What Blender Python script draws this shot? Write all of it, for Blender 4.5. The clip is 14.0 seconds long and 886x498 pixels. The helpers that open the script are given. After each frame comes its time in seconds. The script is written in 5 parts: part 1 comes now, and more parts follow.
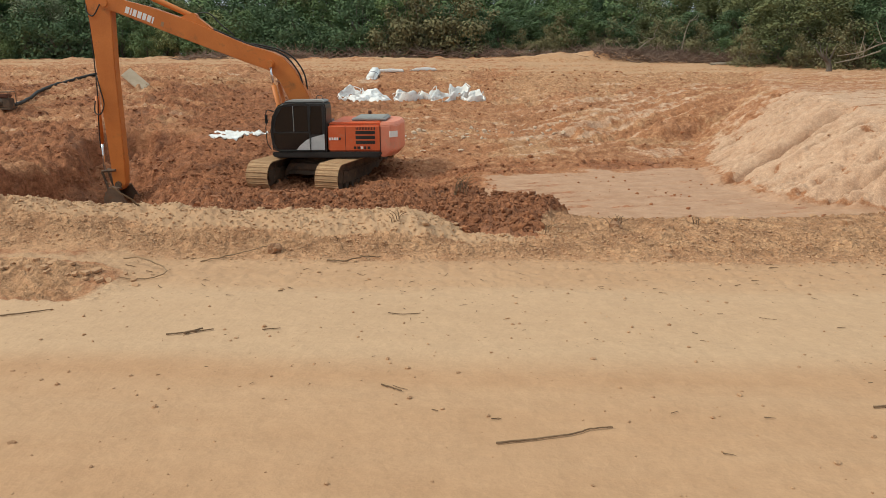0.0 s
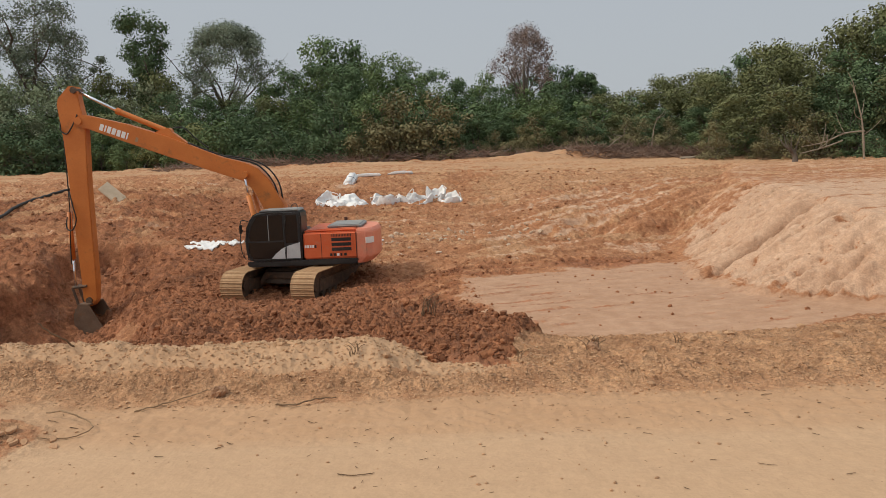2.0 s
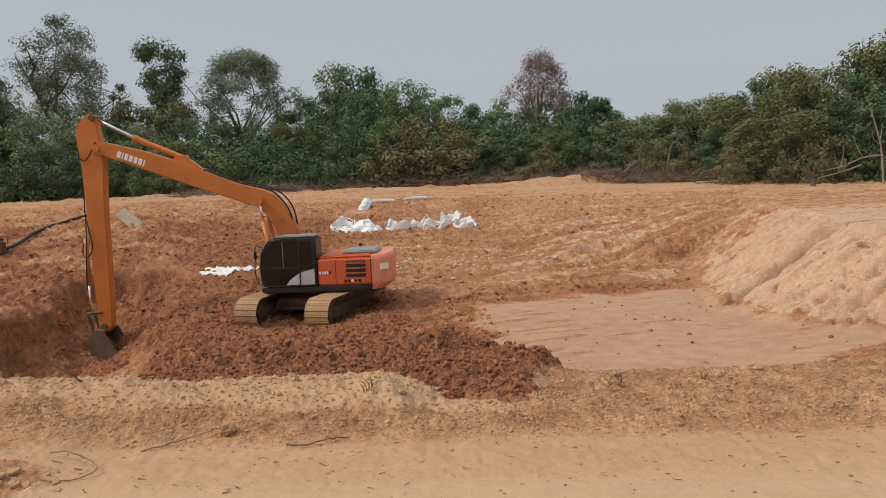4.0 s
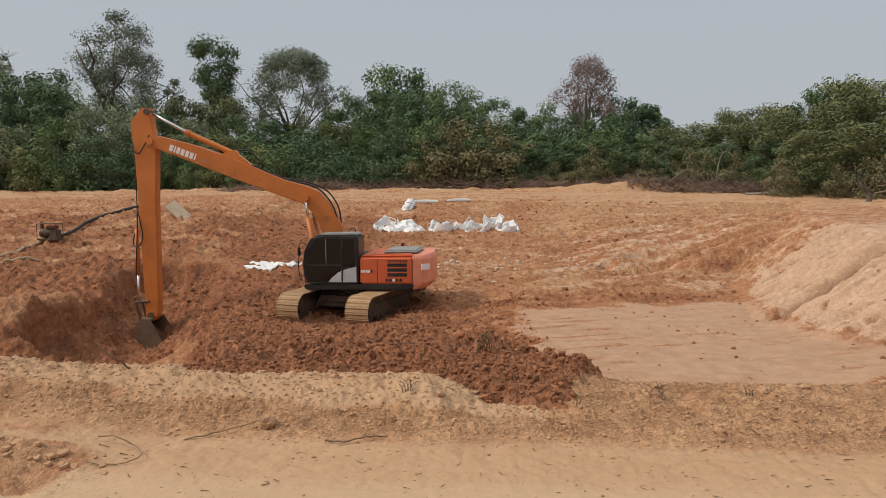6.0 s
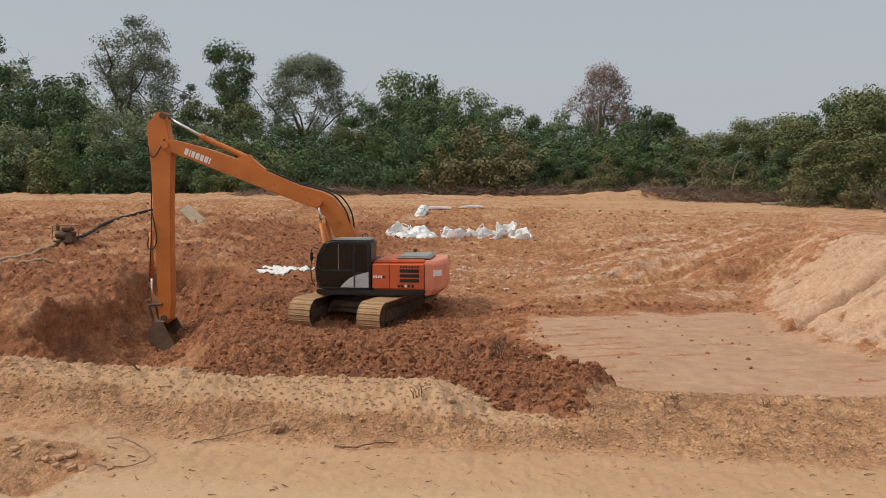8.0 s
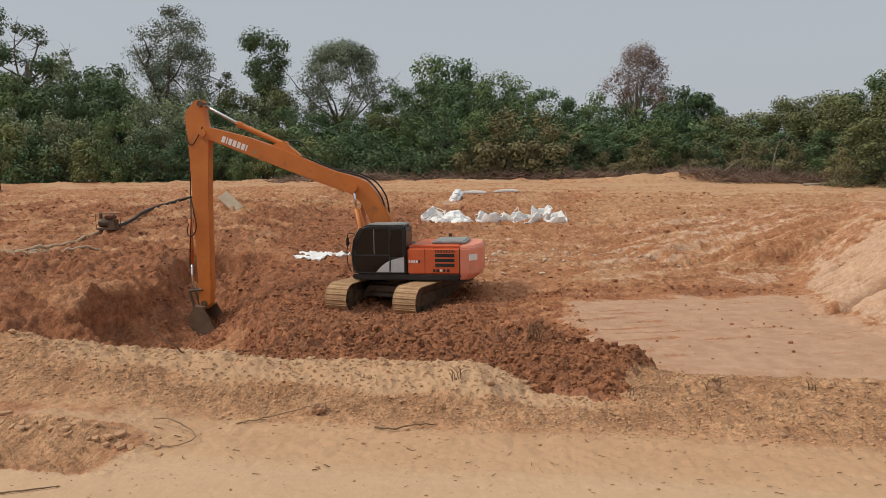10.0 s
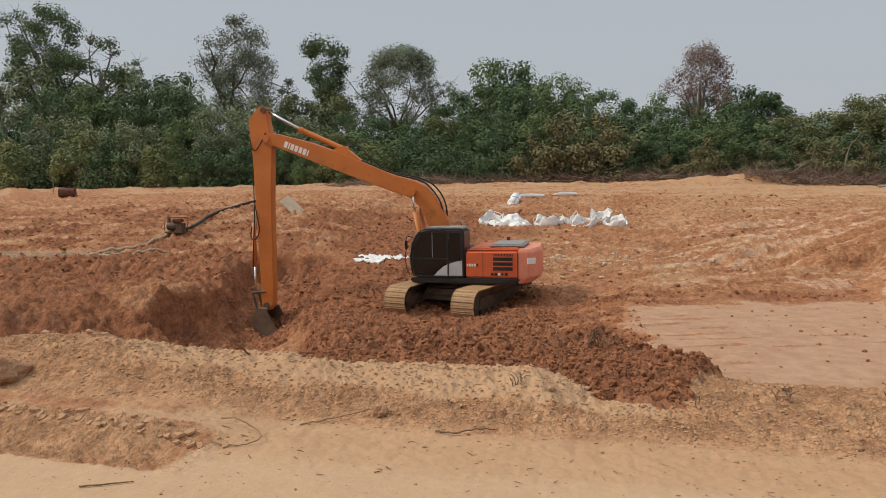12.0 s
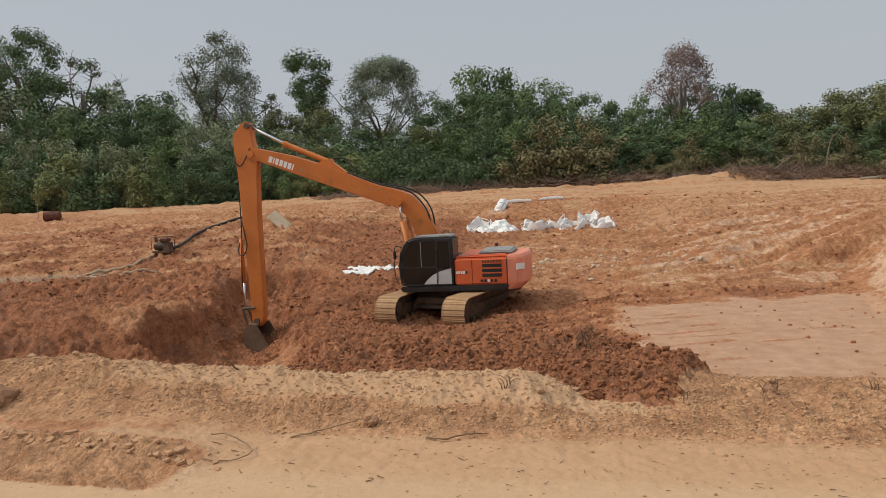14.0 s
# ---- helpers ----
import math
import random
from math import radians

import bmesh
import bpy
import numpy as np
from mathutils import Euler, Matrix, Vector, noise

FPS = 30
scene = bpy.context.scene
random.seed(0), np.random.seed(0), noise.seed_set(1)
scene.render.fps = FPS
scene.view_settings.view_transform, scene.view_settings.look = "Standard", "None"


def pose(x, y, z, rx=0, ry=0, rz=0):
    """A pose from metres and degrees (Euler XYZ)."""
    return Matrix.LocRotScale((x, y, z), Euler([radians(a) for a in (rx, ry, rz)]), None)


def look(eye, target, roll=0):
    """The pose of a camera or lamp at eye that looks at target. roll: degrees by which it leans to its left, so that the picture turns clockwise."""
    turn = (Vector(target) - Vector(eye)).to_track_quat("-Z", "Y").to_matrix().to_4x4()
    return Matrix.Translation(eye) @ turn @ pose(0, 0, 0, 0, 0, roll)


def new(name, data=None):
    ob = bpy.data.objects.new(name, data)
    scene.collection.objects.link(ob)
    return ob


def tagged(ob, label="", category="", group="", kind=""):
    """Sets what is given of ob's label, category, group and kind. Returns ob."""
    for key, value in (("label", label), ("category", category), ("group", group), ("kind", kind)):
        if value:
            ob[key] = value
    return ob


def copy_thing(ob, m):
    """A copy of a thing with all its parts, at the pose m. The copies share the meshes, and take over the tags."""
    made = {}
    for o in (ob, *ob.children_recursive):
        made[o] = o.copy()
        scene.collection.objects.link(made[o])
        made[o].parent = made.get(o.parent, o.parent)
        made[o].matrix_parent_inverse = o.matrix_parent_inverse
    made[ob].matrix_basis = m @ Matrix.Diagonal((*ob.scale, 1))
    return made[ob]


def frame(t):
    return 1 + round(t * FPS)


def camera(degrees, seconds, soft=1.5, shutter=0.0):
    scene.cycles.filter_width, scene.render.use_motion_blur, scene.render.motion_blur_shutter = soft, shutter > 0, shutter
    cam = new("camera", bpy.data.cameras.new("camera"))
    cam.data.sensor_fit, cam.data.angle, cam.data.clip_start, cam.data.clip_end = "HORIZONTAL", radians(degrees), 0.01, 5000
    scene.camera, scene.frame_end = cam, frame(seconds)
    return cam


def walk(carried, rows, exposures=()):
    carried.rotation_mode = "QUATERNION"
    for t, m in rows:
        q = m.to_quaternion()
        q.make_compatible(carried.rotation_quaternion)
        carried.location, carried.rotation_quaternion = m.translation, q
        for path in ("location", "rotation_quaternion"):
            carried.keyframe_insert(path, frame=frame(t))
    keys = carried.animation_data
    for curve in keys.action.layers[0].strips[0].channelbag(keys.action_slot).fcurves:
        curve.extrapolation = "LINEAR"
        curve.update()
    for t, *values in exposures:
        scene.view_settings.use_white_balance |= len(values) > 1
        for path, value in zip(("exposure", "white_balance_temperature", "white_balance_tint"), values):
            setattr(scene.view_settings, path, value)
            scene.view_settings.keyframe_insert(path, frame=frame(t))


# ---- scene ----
cam = camera(62.4, 14.0, soft=0.85)
PATH = [
    (0, (-0.137, -0.358, 1.394), (-0.228, 1.573, 0.882), -0.4),
    (0.5, (-0.185, -0.261, 1.388), (-0.237, 1.658, 0.827), 0.6),
    (1, (-0.224, -0.205, 1.457), (-0.243, 1.743, 1.006), -0.5),
    (1.5, (-0.116, -0.057, 1.456), (-0.128, 1.906, 1.075), -2.2),
    (2, (0.003, 0.083, 1.524), (-0.039, 2.067, 1.271), -2.3),
    (2.5, (0.0, 0.208, 1.528), (-0.051, 2.194, 1.291), -2.5),
    (3, (-0.012, 0.256, 1.555), (-0.067, 2.243, 1.335), -2.4),
    (3.2, (-0.008, 0.252, 1.565), (-0.065, 2.242, 1.364), -2.6),
    (5.5, (-0.033, 0.234, 1.548), (-0.186, 2.22, 1.369), -0.8),
    (6, (-0.031, 0.232, 1.568), (-0.222, 2.215, 1.392), -0.6),
    (6.5, (-0.025, 0.256, 1.563), (-0.232, 2.239, 1.406), -0.0),
    (7, (-0.028, 0.28, 1.558), (-0.232, 2.265, 1.414), 0.4),
    (9.5, (-0.054, 0.283, 1.538), (-0.347, 2.252, 1.345), -0.8),
    (10, (-0.061, 0.284, 1.535), (-0.379, 2.248, 1.337), -0.7),
    (10.5, (-0.078, 0.283, 1.542), (-0.434, 2.241, 1.347), -0.8),
    (11, (-0.076, 0.27, 1.545), (-0.495, 2.216, 1.353), -0.9),
    (11.5, (-0.082, 0.269, 1.54), (-0.542, 2.205, 1.349), -1.0),
    (12, (-0.081, 0.273, 1.545), (-0.553, 2.208, 1.358), -1.0),
    (12.5, (-0.078, 0.264, 1.547), (-0.553, 2.199, 1.375), -1.0),
    (13, (-0.057, 0.261, 1.544), (-0.529, 2.198, 1.383), -1.0),
    (13.5, (-0.046, 0.271, 1.525), (-0.509, 2.21, 1.358), -2.1),
    (14, (-0.039, 0.261, 1.532), (-0.483, 2.204, 1.368), -3.2),
]
TONE = ((0, 0.12, 6500, 2), (0.5, 0.12, 6550, -5), (1.0, 0.10, 6560, 0), (1.5, 0.05, 6620, 6), (2.0, 0, 6720, 9), (14.0, 0, 6720, 9))
walk(cam, [(t, look(*p)) for t, *p in PATH], TONE)

# ---- world, sun ----
world = bpy.data.worlds.new("overcast")
scene.world = world
world.use_nodes = True
wn = world.node_tree.nodes
wl = world.node_tree.links
wn.clear()
w_out = wn.new("ShaderNodeOutputWorld")
w_bg = wn.new("ShaderNodeBackground")
w_sky = wn.new("ShaderNodeTexSky")
w_sky.sky_type = "NISHITA"
w_sky.sun_disc = False
w_sky.sun_elevation = radians(45)
w_sky.sun_rotation = radians(258)
w_sky.dust_density = 6.0
w_sky.air_density = 1.0
w_mix = wn.new("ShaderNodeMix")
w_mix.data_type = "RGBA"
w_mix.inputs["Factor"].default_value = 0.9
wl.new(w_sky.outputs["Color"], w_mix.inputs["A"])
w_geo = wn.new("ShaderNodeTexCoord")
w_sep = wn.new("ShaderNodeSeparateXYZ")
w_ramp = wn.new("ShaderNodeValToRGB")
w_ramp.color_ramp.elements[0].position = 0.0
w_ramp.color_ramp.elements[0].color = (5.25, 5.70, 6.22, 1)
w_ramp.color_ramp.elements[1].position = 0.36
w_ramp.color_ramp.elements[1].color = (4.85, 5.40, 6.18, 1)
w_zenith = w_ramp.color_ramp.elements.new(0.9)
w_zenith.color = (9.1, 9.7, 10.2, 1)
wl.new(w_geo.outputs["Generated"], w_sep.inputs[0])
wl.new(w_sep.outputs["Z"], w_ramp.inputs["Fac"])
wl.new(w_ramp.outputs["Color"], w_mix.inputs["B"])
wl.new(w_mix.outputs["Result"], w_bg.inputs["Color"])
w_bg.inputs["Strength"].default_value = 0.092
wl.new(w_bg.outputs[0], w_out.inputs[0])

sun = new("sun", bpy.data.lights.new("sun", "SUN"))
sun.data.energy = 2.0
sun.data.angle = radians(14)
sun.data.color = (1.0, 0.93, 0.82)
sun.matrix_world = look((0, 0, 38), (-40 * math.sin(radians(258)), -40 * math.cos(radians(258)), 0))
sun.location = (-20, -25, 60)


# ---- materials ----
def material(name, dark, light, rough=0.8, scale=4.0, fine=40.0, bump=0.3, metal=0.0, spots=0.0, spot_colour=(0.2, 0.13, 0.08), island=0.0, spec=0.4):
    """Two scales of noise between two colours, with relief, optional dirt patches and variation from piece to piece."""
    m = bpy.data.materials.new(name)
    m.use_nodes = True
    n, l = m.node_tree.nodes, m.node_tree.links
    b = n["Principled BSDF"]
    co = n.new("ShaderNodeTexCoord")
    big = n.new("ShaderNodeTexNoise")
    big.inputs["Scale"].default_value = scale
    big.inputs["Detail"].default_value = 5
    small = n.new("ShaderNodeTexNoise")
    small.inputs["Scale"].default_value = fine
    small.inputs["Detail"].default_value = 4
    for t in (big, small):
        l.new(co.outputs["Object"], t.inputs["Vector"])
    add = n.new("ShaderNodeMath")
    add.operation = "MULTIPLY_ADD"
    l.new(small.outputs["Fac"], add.inputs[0])
    add.inputs[1].default_value = 0.5
    l.new(big.outputs["Fac"], add.inputs[2])
    ramp = n.new("ShaderNodeMapRange")
    ramp.inputs["From Min"].default_value = 0.5
    ramp.inputs["From Max"].default_value = 1.0
    l.new(add.outputs[0], ramp.inputs["Value"])
    mix = n.new("ShaderNodeMix")
    mix.data_type = "RGBA"
    mix.inputs["A"].default_value = (*dark, 1)
    mix.inputs["B"].default_value = (*light, 1)
    l.new(ramp.outputs[0], mix.inputs["Factor"])
    colour = mix.outputs["Result"]
    if island:
        geo = n.new("ShaderNodeNewGeometry")
        info = n.new("ShaderNodeObjectInfo")
        sm = n.new("ShaderNodeMath")
        sm.operation = "ADD"
        l.new(geo.outputs["Random Per Island"], sm.inputs[0])
        l.new(info.outputs["Random"], sm.inputs[1])
        mr = n.new("ShaderNodeMapRange")
        mr.inputs["From Max"].default_value = 2
        mr.inputs["To Min"].default_value = 1 - island
        mr.inputs["To Max"].default_value = 1 + island
        l.new(sm.outputs[0], mr.inputs["Value"])
        hsv = n.new("ShaderNodeHueSaturation")
        l.new(mr.outputs[0], hsv.inputs["Value"])
        l.new(colour, hsv.inputs["Color"])
        colour = hsv.outputs["Color"]
    if spots:
        dirt = n.new("ShaderNodeTexNoise")
        dirt.inputs["Scale"].default_value = scale * 1.7
        dirt.inputs["Detail"].default_value = 7
        dirt.inputs["Roughness"].default_value = 0.7
        l.new(co.outputs["Object"], dirt.inputs["Vector"])
        dr = n.new("ShaderNodeMapRange")
        dr.inputs["From Min"].default_value = 0.62 - spots * 0.35
        dr.inputs["From Max"].default_value = 0.75
        l.new(dirt.outputs["Fac"], dr.inputs["Value"])
        mix2 = n.new("ShaderNodeMix")
        mix2.data_type = "RGBA"
        l.new(dr.outputs[0], mix2.inputs["Factor"])
        l.new(colour, mix2.inputs["A"])
        mix2.inputs["B"].default_value = (*spot_colour, 1)
        colour = mix2.outputs["Result"]
    l.new(colour, b.inputs["Base Color"])
    b.inputs["Roughness"].default_value = rough
    b.inputs["Metallic"].default_value = metal
    b.inputs["Specular IOR Level"].default_value = spec
    if bump:
        bp = n.new("ShaderNodeBump")
        bp.inputs["Strength"].default_value = bump
        bp.inputs["Distance"].default_value = 0.02
        l.new(small.outputs["Fac"], bp.inputs["Height"])
        l.new(bp.outputs[0], b.inputs["Normal"])
    return m


def soil_material():
    """One earth material: colour by kind of soil (attributes laid on the ground), grained at three scales; the fine
    scales also paint crumb-gap shade.
    """
    m = bpy.data.materials.new("earth")
    m.use_nodes = True
    n, l = m.node_tree.nodes, m.node_tree.links
    b = n["Principled BSDF"]
    co = n.new("ShaderNodeTexCoord")

    def tex(scale, detail=6, rough=0.6, stretch=None):
        t = n.new("ShaderNodeTexNoise")
        t.inputs["Scale"].default_value = scale
        t.inputs["Detail"].default_value = detail
        t.inputs["Roughness"].default_value = rough
        if stretch:
            mp = n.new("ShaderNodeMapping")
            mp.inputs["Scale"].default_value = stretch
            l.new(co.outputs["Object"], mp.inputs["Vector"])
            l.new(mp.outputs[0], t.inputs["Vector"])
        else:
            l.new(co.outputs["Object"], t.inputs["Vector"])
        return t.outputs["Fac"]

    def rng(sock, a, c):
        r = n.new("ShaderNodeMapRange")
        r.inputs["From Min"].default_value = a
        r.inputs["From Max"].default_value = c
        l.new(sock, r.inputs["Value"])
        return r.outputs[0]

    def mixc(f, a, c):
        x = n.new("ShaderNodeMix")
        x.data_type = "RGBA"
        for s, v in (("Factor", f), ("A", a), ("B", c)):
            if isinstance(v, tuple):
                x.inputs[s].default_value = (*v, 1)
            elif isinstance(v, float):
                x.inputs[s].default_value = v
            else:
                l.new(v, x.inputs[s])
        return x.outputs["Result"]

    def math2(op, a, c):
        x = n.new("ShaderNodeMath")
        x.operation = op
        for i, v in enumerate((a, c)):
            if isinstance(v, float):
                x.inputs[i].default_value = v
            else:
                l.new(v, x.inputs[i])
        return x.outputs[0]

    def attr(name):
        a = n.new("ShaderNodeAttribute")
        a.attribute_name = name
        return a.outputs["Fac"]

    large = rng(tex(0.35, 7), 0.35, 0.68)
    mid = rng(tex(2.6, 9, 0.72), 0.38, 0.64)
    grain_and_gaps = rng(tex(26.0, 6, 0.72), 0.38, 0.62)
    ruts = rng(tex(1.0, 5, 0.6, (0.10, 1.6, 1.0)), 0.38, 0.66)
    soil = mixc(mid, SOIL_D, SOIL_L)
    soil = mixc(math2("MULTIPLY", large, 0.75), soil, SOIL_O)
    mud = mixc(mid, MUD_D, MUD_L)
    mud = mixc(math2("MULTIPLY", rng(tex(0.9, 5), 0.52, 0.66), 0.5), mud, MUD_G)
    sand = mixc(mid, SAND_D, SAND_L)
    sand = mixc(math2("MULTIPLY", ruts, 0.45), sand, SAND_P)
    sand = mixc(math2("MULTIPLY", attr("worn"), 0.75), sand, SAND_P)
    clay = mixc(mid, CLAY_D, CLAY_L)
    clay = mixc(math2("MULTIPLY", large, 0.5), clay, CLAY_P)
    wet = mixc(mid, WET_D, WET_L)
    edge = math2("ADD", math2("MULTIPLY", mid, 0.5), math2("MULTIPLY", large, 0.3))

    def zone(name):
        a = attr(name)
        return rng(math2("ADD", a, math2("MULTIPLY", edge, 0.6)), 0.66, 0.84)

    col = soil
    dry = mixc(mid, DRY_D, DRY_L)
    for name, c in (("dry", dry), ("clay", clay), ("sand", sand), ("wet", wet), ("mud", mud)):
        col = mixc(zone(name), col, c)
    # Fine contrast: soil grains, plus painted shade in the gaps between crumbs.
    g = mixc(grain_and_gaps, (0.80, 0.77, 0.75), (1.20, 1.20, 1.20))
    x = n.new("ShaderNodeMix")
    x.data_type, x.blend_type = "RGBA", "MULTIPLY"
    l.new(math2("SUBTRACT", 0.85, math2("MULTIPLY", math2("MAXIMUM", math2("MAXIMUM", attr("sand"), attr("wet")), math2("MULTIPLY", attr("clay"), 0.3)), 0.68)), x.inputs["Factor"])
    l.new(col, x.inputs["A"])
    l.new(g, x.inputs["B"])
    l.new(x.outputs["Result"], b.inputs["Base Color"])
    # Coarser tone variation, its dark end also painting crevice shade between clods.
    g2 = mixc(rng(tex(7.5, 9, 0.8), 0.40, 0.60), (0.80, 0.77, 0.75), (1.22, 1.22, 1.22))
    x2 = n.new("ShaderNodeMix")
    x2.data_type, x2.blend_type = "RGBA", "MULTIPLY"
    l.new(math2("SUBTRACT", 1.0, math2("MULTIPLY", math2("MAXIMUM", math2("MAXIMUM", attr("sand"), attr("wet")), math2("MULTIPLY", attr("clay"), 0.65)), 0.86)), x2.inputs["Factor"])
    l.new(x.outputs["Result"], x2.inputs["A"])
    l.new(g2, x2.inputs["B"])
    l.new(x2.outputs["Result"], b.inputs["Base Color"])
    r = n.new("ShaderNodeMix")
    r.data_type = "FLOAT"
    l.new(zone("wet"), r.inputs["Factor"])
    r.inputs["A"].default_value, r.inputs["B"].default_value = 0.92, 0.68
    l.new(r.outputs[0], b.inputs["Roughness"])
    b.inputs["Specular IOR Level"].default_value = 0.25
    rough_h = math2("ADD", math2("MULTIPLY", rng(tex(30.0, 5, 0.65), 0.3, 0.7), 0.5), math2("ADD", rng(tex(11.0, 4, 0.6), 0.3, 0.7), math2("MULTIPLY", rng(tex(4.0, 4, 0.6), 0.3, 0.7), 2.0)))
    bp = n.new("ShaderNodeBump")
    bp.inputs["Distance"].default_value = 0.035
    st = n.new("ShaderNodeMath")
    st.operation = "SUBTRACT"
    st.inputs[0].default_value = 0.85
    l.new(math2("MULTIPLY", math2("MAXIMUM", math2("MAXIMUM", attr("sand"), attr("wet")), math2("MULTIPLY", attr("clay"), 0.9)), 0.68), st.inputs[1])
    l.new(st.outputs[0], bp.inputs["Strength"])
    l.new(rough_h, bp.inputs["Height"])
    l.new(bp.outputs[0], b.inputs["Normal"])
    return m


SOIL_D, SOIL_L, SOIL_O = (0.30, 0.130, 0.064), (0.56, 0.300, 0.165), (0.42, 0.186, 0.086)
MUD_D, MUD_L, MUD_G = (0.215, 0.085, 0.042), (0.445, 0.192, 0.095), (0.245, 0.128, 0.084)
SAND_D, SAND_L, SAND_P = (0.448, 0.256, 0.139), (0.490, 0.288, 0.161), (0.538, 0.358, 0.222)
CLAY_D, CLAY_L, CLAY_P = (0.48, 0.300, 0.195), (0.60, 0.410, 0.285), (0.53, 0.332, 0.215)
DRY_D, DRY_L = (0.39, 0.203, 0.106), (0.57, 0.333, 0.184)
WET_D, WET_L = (0.41, 0.232, 0.138), (0.51, 0.310, 0.196)

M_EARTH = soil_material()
M_CLOD = material("dry_clod", (0.42, 0.235, 0.128), (0.57, 0.345, 0.195), 0.95, 6, 50, 0.8, island=0.2)
M_MUDCLOD = material("mud_clod", (0.20, 0.076, 0.034), (0.40, 0.165, 0.074), 0.9, 5, 25, 1.0, island=0.25)
M_CRUST = material("dried_crust", (0.41, 0.228, 0.124), (0.50, 0.295, 0.166), 0.95, 6, 60, 0.4, island=0.1)
M_CREST = material("pale_sandy_crumb", (0.44, 0.275, 0.155), (0.56, 0.370, 0.225), 0.95, 6, 50, 0.6, island=0.2)
M_STONE = material("pale_stone", (0.46, 0.33, 0.23), (0.66, 0.51, 0.38), 0.9, 5, 40, 0.5, island=0.2)
M_ORANGE = material("orange_arm_paint", (0.52, 0.150, 0.030), (0.63, 0.205, 0.045), 0.45, 1.5, 30, 0.05, spots=0.12, spot_colour=(0.30, 0.12, 0.04))
M_RED = material("faded_red_orange_paint", (0.60, 0.100, 0.030), (0.70, 0.165, 0.070), 0.38, 1.2, 30, 0.04, spots=0.15, spot_colour=(0.48, 0.22, 0.13))
M_COUNTER = material("faded_counterweight_paint", (0.72, 0.200, 0.110), (0.80, 0.32, 0.21), 0.45, 1.2, 25, 0.08, spots=0.2, spot_colour=(0.55, 0.30, 0.2))
M_BLACK = material("black_cab_paint", (0.018, 0.018, 0.019), (0.04, 0.039, 0.038), 0.35, 2, 40, 0.03, spots=0.1, spot_colour=(0.10, 0.085, 0.07))
M_GREY = material("dusty_grey_paint", (0.20, 0.20, 0.20), (0.34, 0.33, 0.31), 0.55, 3, 40, 0.08)
M_SILVER = material("silver_panel", (0.45, 0.46, 0.47), (0.62, 0.62, 0.61), 0.35, 2, 30, 0.03)
M_RUBBER = material("black_rubber_hose", (0.012, 0.012, 0.012), (0.03, 0.028, 0.026), 0.6, 5, 60, 0.2)
M_CHROME = material("chrome_rod", (0.72, 0.73, 0.75), (0.85, 0.86, 0.88), 0.18, 3, 30, 0.0, metal=0.9)
M_STEEL = material("muddy_steel", (0.06, 0.045, 0.035), (0.16, 0.105, 0.07), 0.6, 3, 30, 0.3, metal=0.3, spots=0.3, spot_colour=(0.26, 0.14, 0.08))
M_SHOE = material("worn_track_shoe", (0.37, 0.225, 0.118), (0.56, 0.370, 0.205), 0.8, 3, 30, 0.5, spots=0.72, spot_colour=(0.30, 0.165, 0.085), island=0.16)
M_BUCKET = material("worn_bucket_steel", (0.13, 0.085, 0.06), (0.24, 0.165, 0.115), 0.6, 3, 30, 0.3, metal=0.35, spots=0.3, spot_colour=(0.24, 0.12, 0.065))
M_WHITE = material("white_lettering", (0.75, 0.73, 0.69), (0.85, 0.83, 0.8), 0.5, 5, 60, 0.0)
M_BAG = material("white_woven_plastic", (0.78, 0.77, 0.75), (0.90, 0.89, 0.88), 0.55, 3, 90, 0.25, spots=0.12, spot_colour=(0.46, 0.31, 0.2))
M_STRAP = material("grey_blue_strap", (0.16, 0.18, 0.22), (0.30, 0.31, 0.34), 0.6, 4, 50, 0.1)
M_CONCRETE = material("pale_concrete", (0.46, 0.36, 0.255), (0.58, 0.47, 0.345), 0.9, 3, 40, 0.4)
M_TWIG = material("dry_twig", (0.11, 0.065, 0.036), (0.24, 0.15, 0.085), 0.9, 8, 60, 0.3, island=0.3)
M_ROOT = material("dusty_root", (0.20, 0.125, 0.070), (0.36, 0.235, 0.135), 0.9, 8, 60, 0.4)
M_PALEWOOD = material("bleached_branch", (0.20, 0.16, 0.12), (0.36, 0.30, 0.23), 0.9, 5, 40, 0.3)
M_BARK = material("grey_brown_bark", (0.075, 0.058, 0.045), (0.17, 0.14, 0.115), 0.95, 2, 18, 0.5)
M_BROWNCLOD = material("brown_clod", (0.30, 0.155, 0.085), (0.47, 0.27, 0.155), 0.95, 9, 60, 1.0)
M_CLAYCLOD = material("pale_clay_lump", (0.46, 0.27, 0.155), (0.66, 0.43, 0.27), 0.95, 6, 40, 0.6, island=0.15)
M_HOSE = material("pale_hose", (0.36, 0.255, 0.165), (0.50, 0.375, 0.26), 0.7, 5, 40, 0.1)
M_RUST = material("rusty_drum", (0.075, 0.03, 0.02), (0.17, 0.07, 0.045), 0.85, 4, 40, 0.3)


def leaf_material(name, dark, light, rough=0.7):
    m = material(name, dark, light, rough, 0.35, 3.0, 0.0, island=0.24, spec=0.12)
    b = m.node_tree.nodes["Principled BSDF"]
    b.inputs["Transmission Weight"].default_value = 0.0
    return m


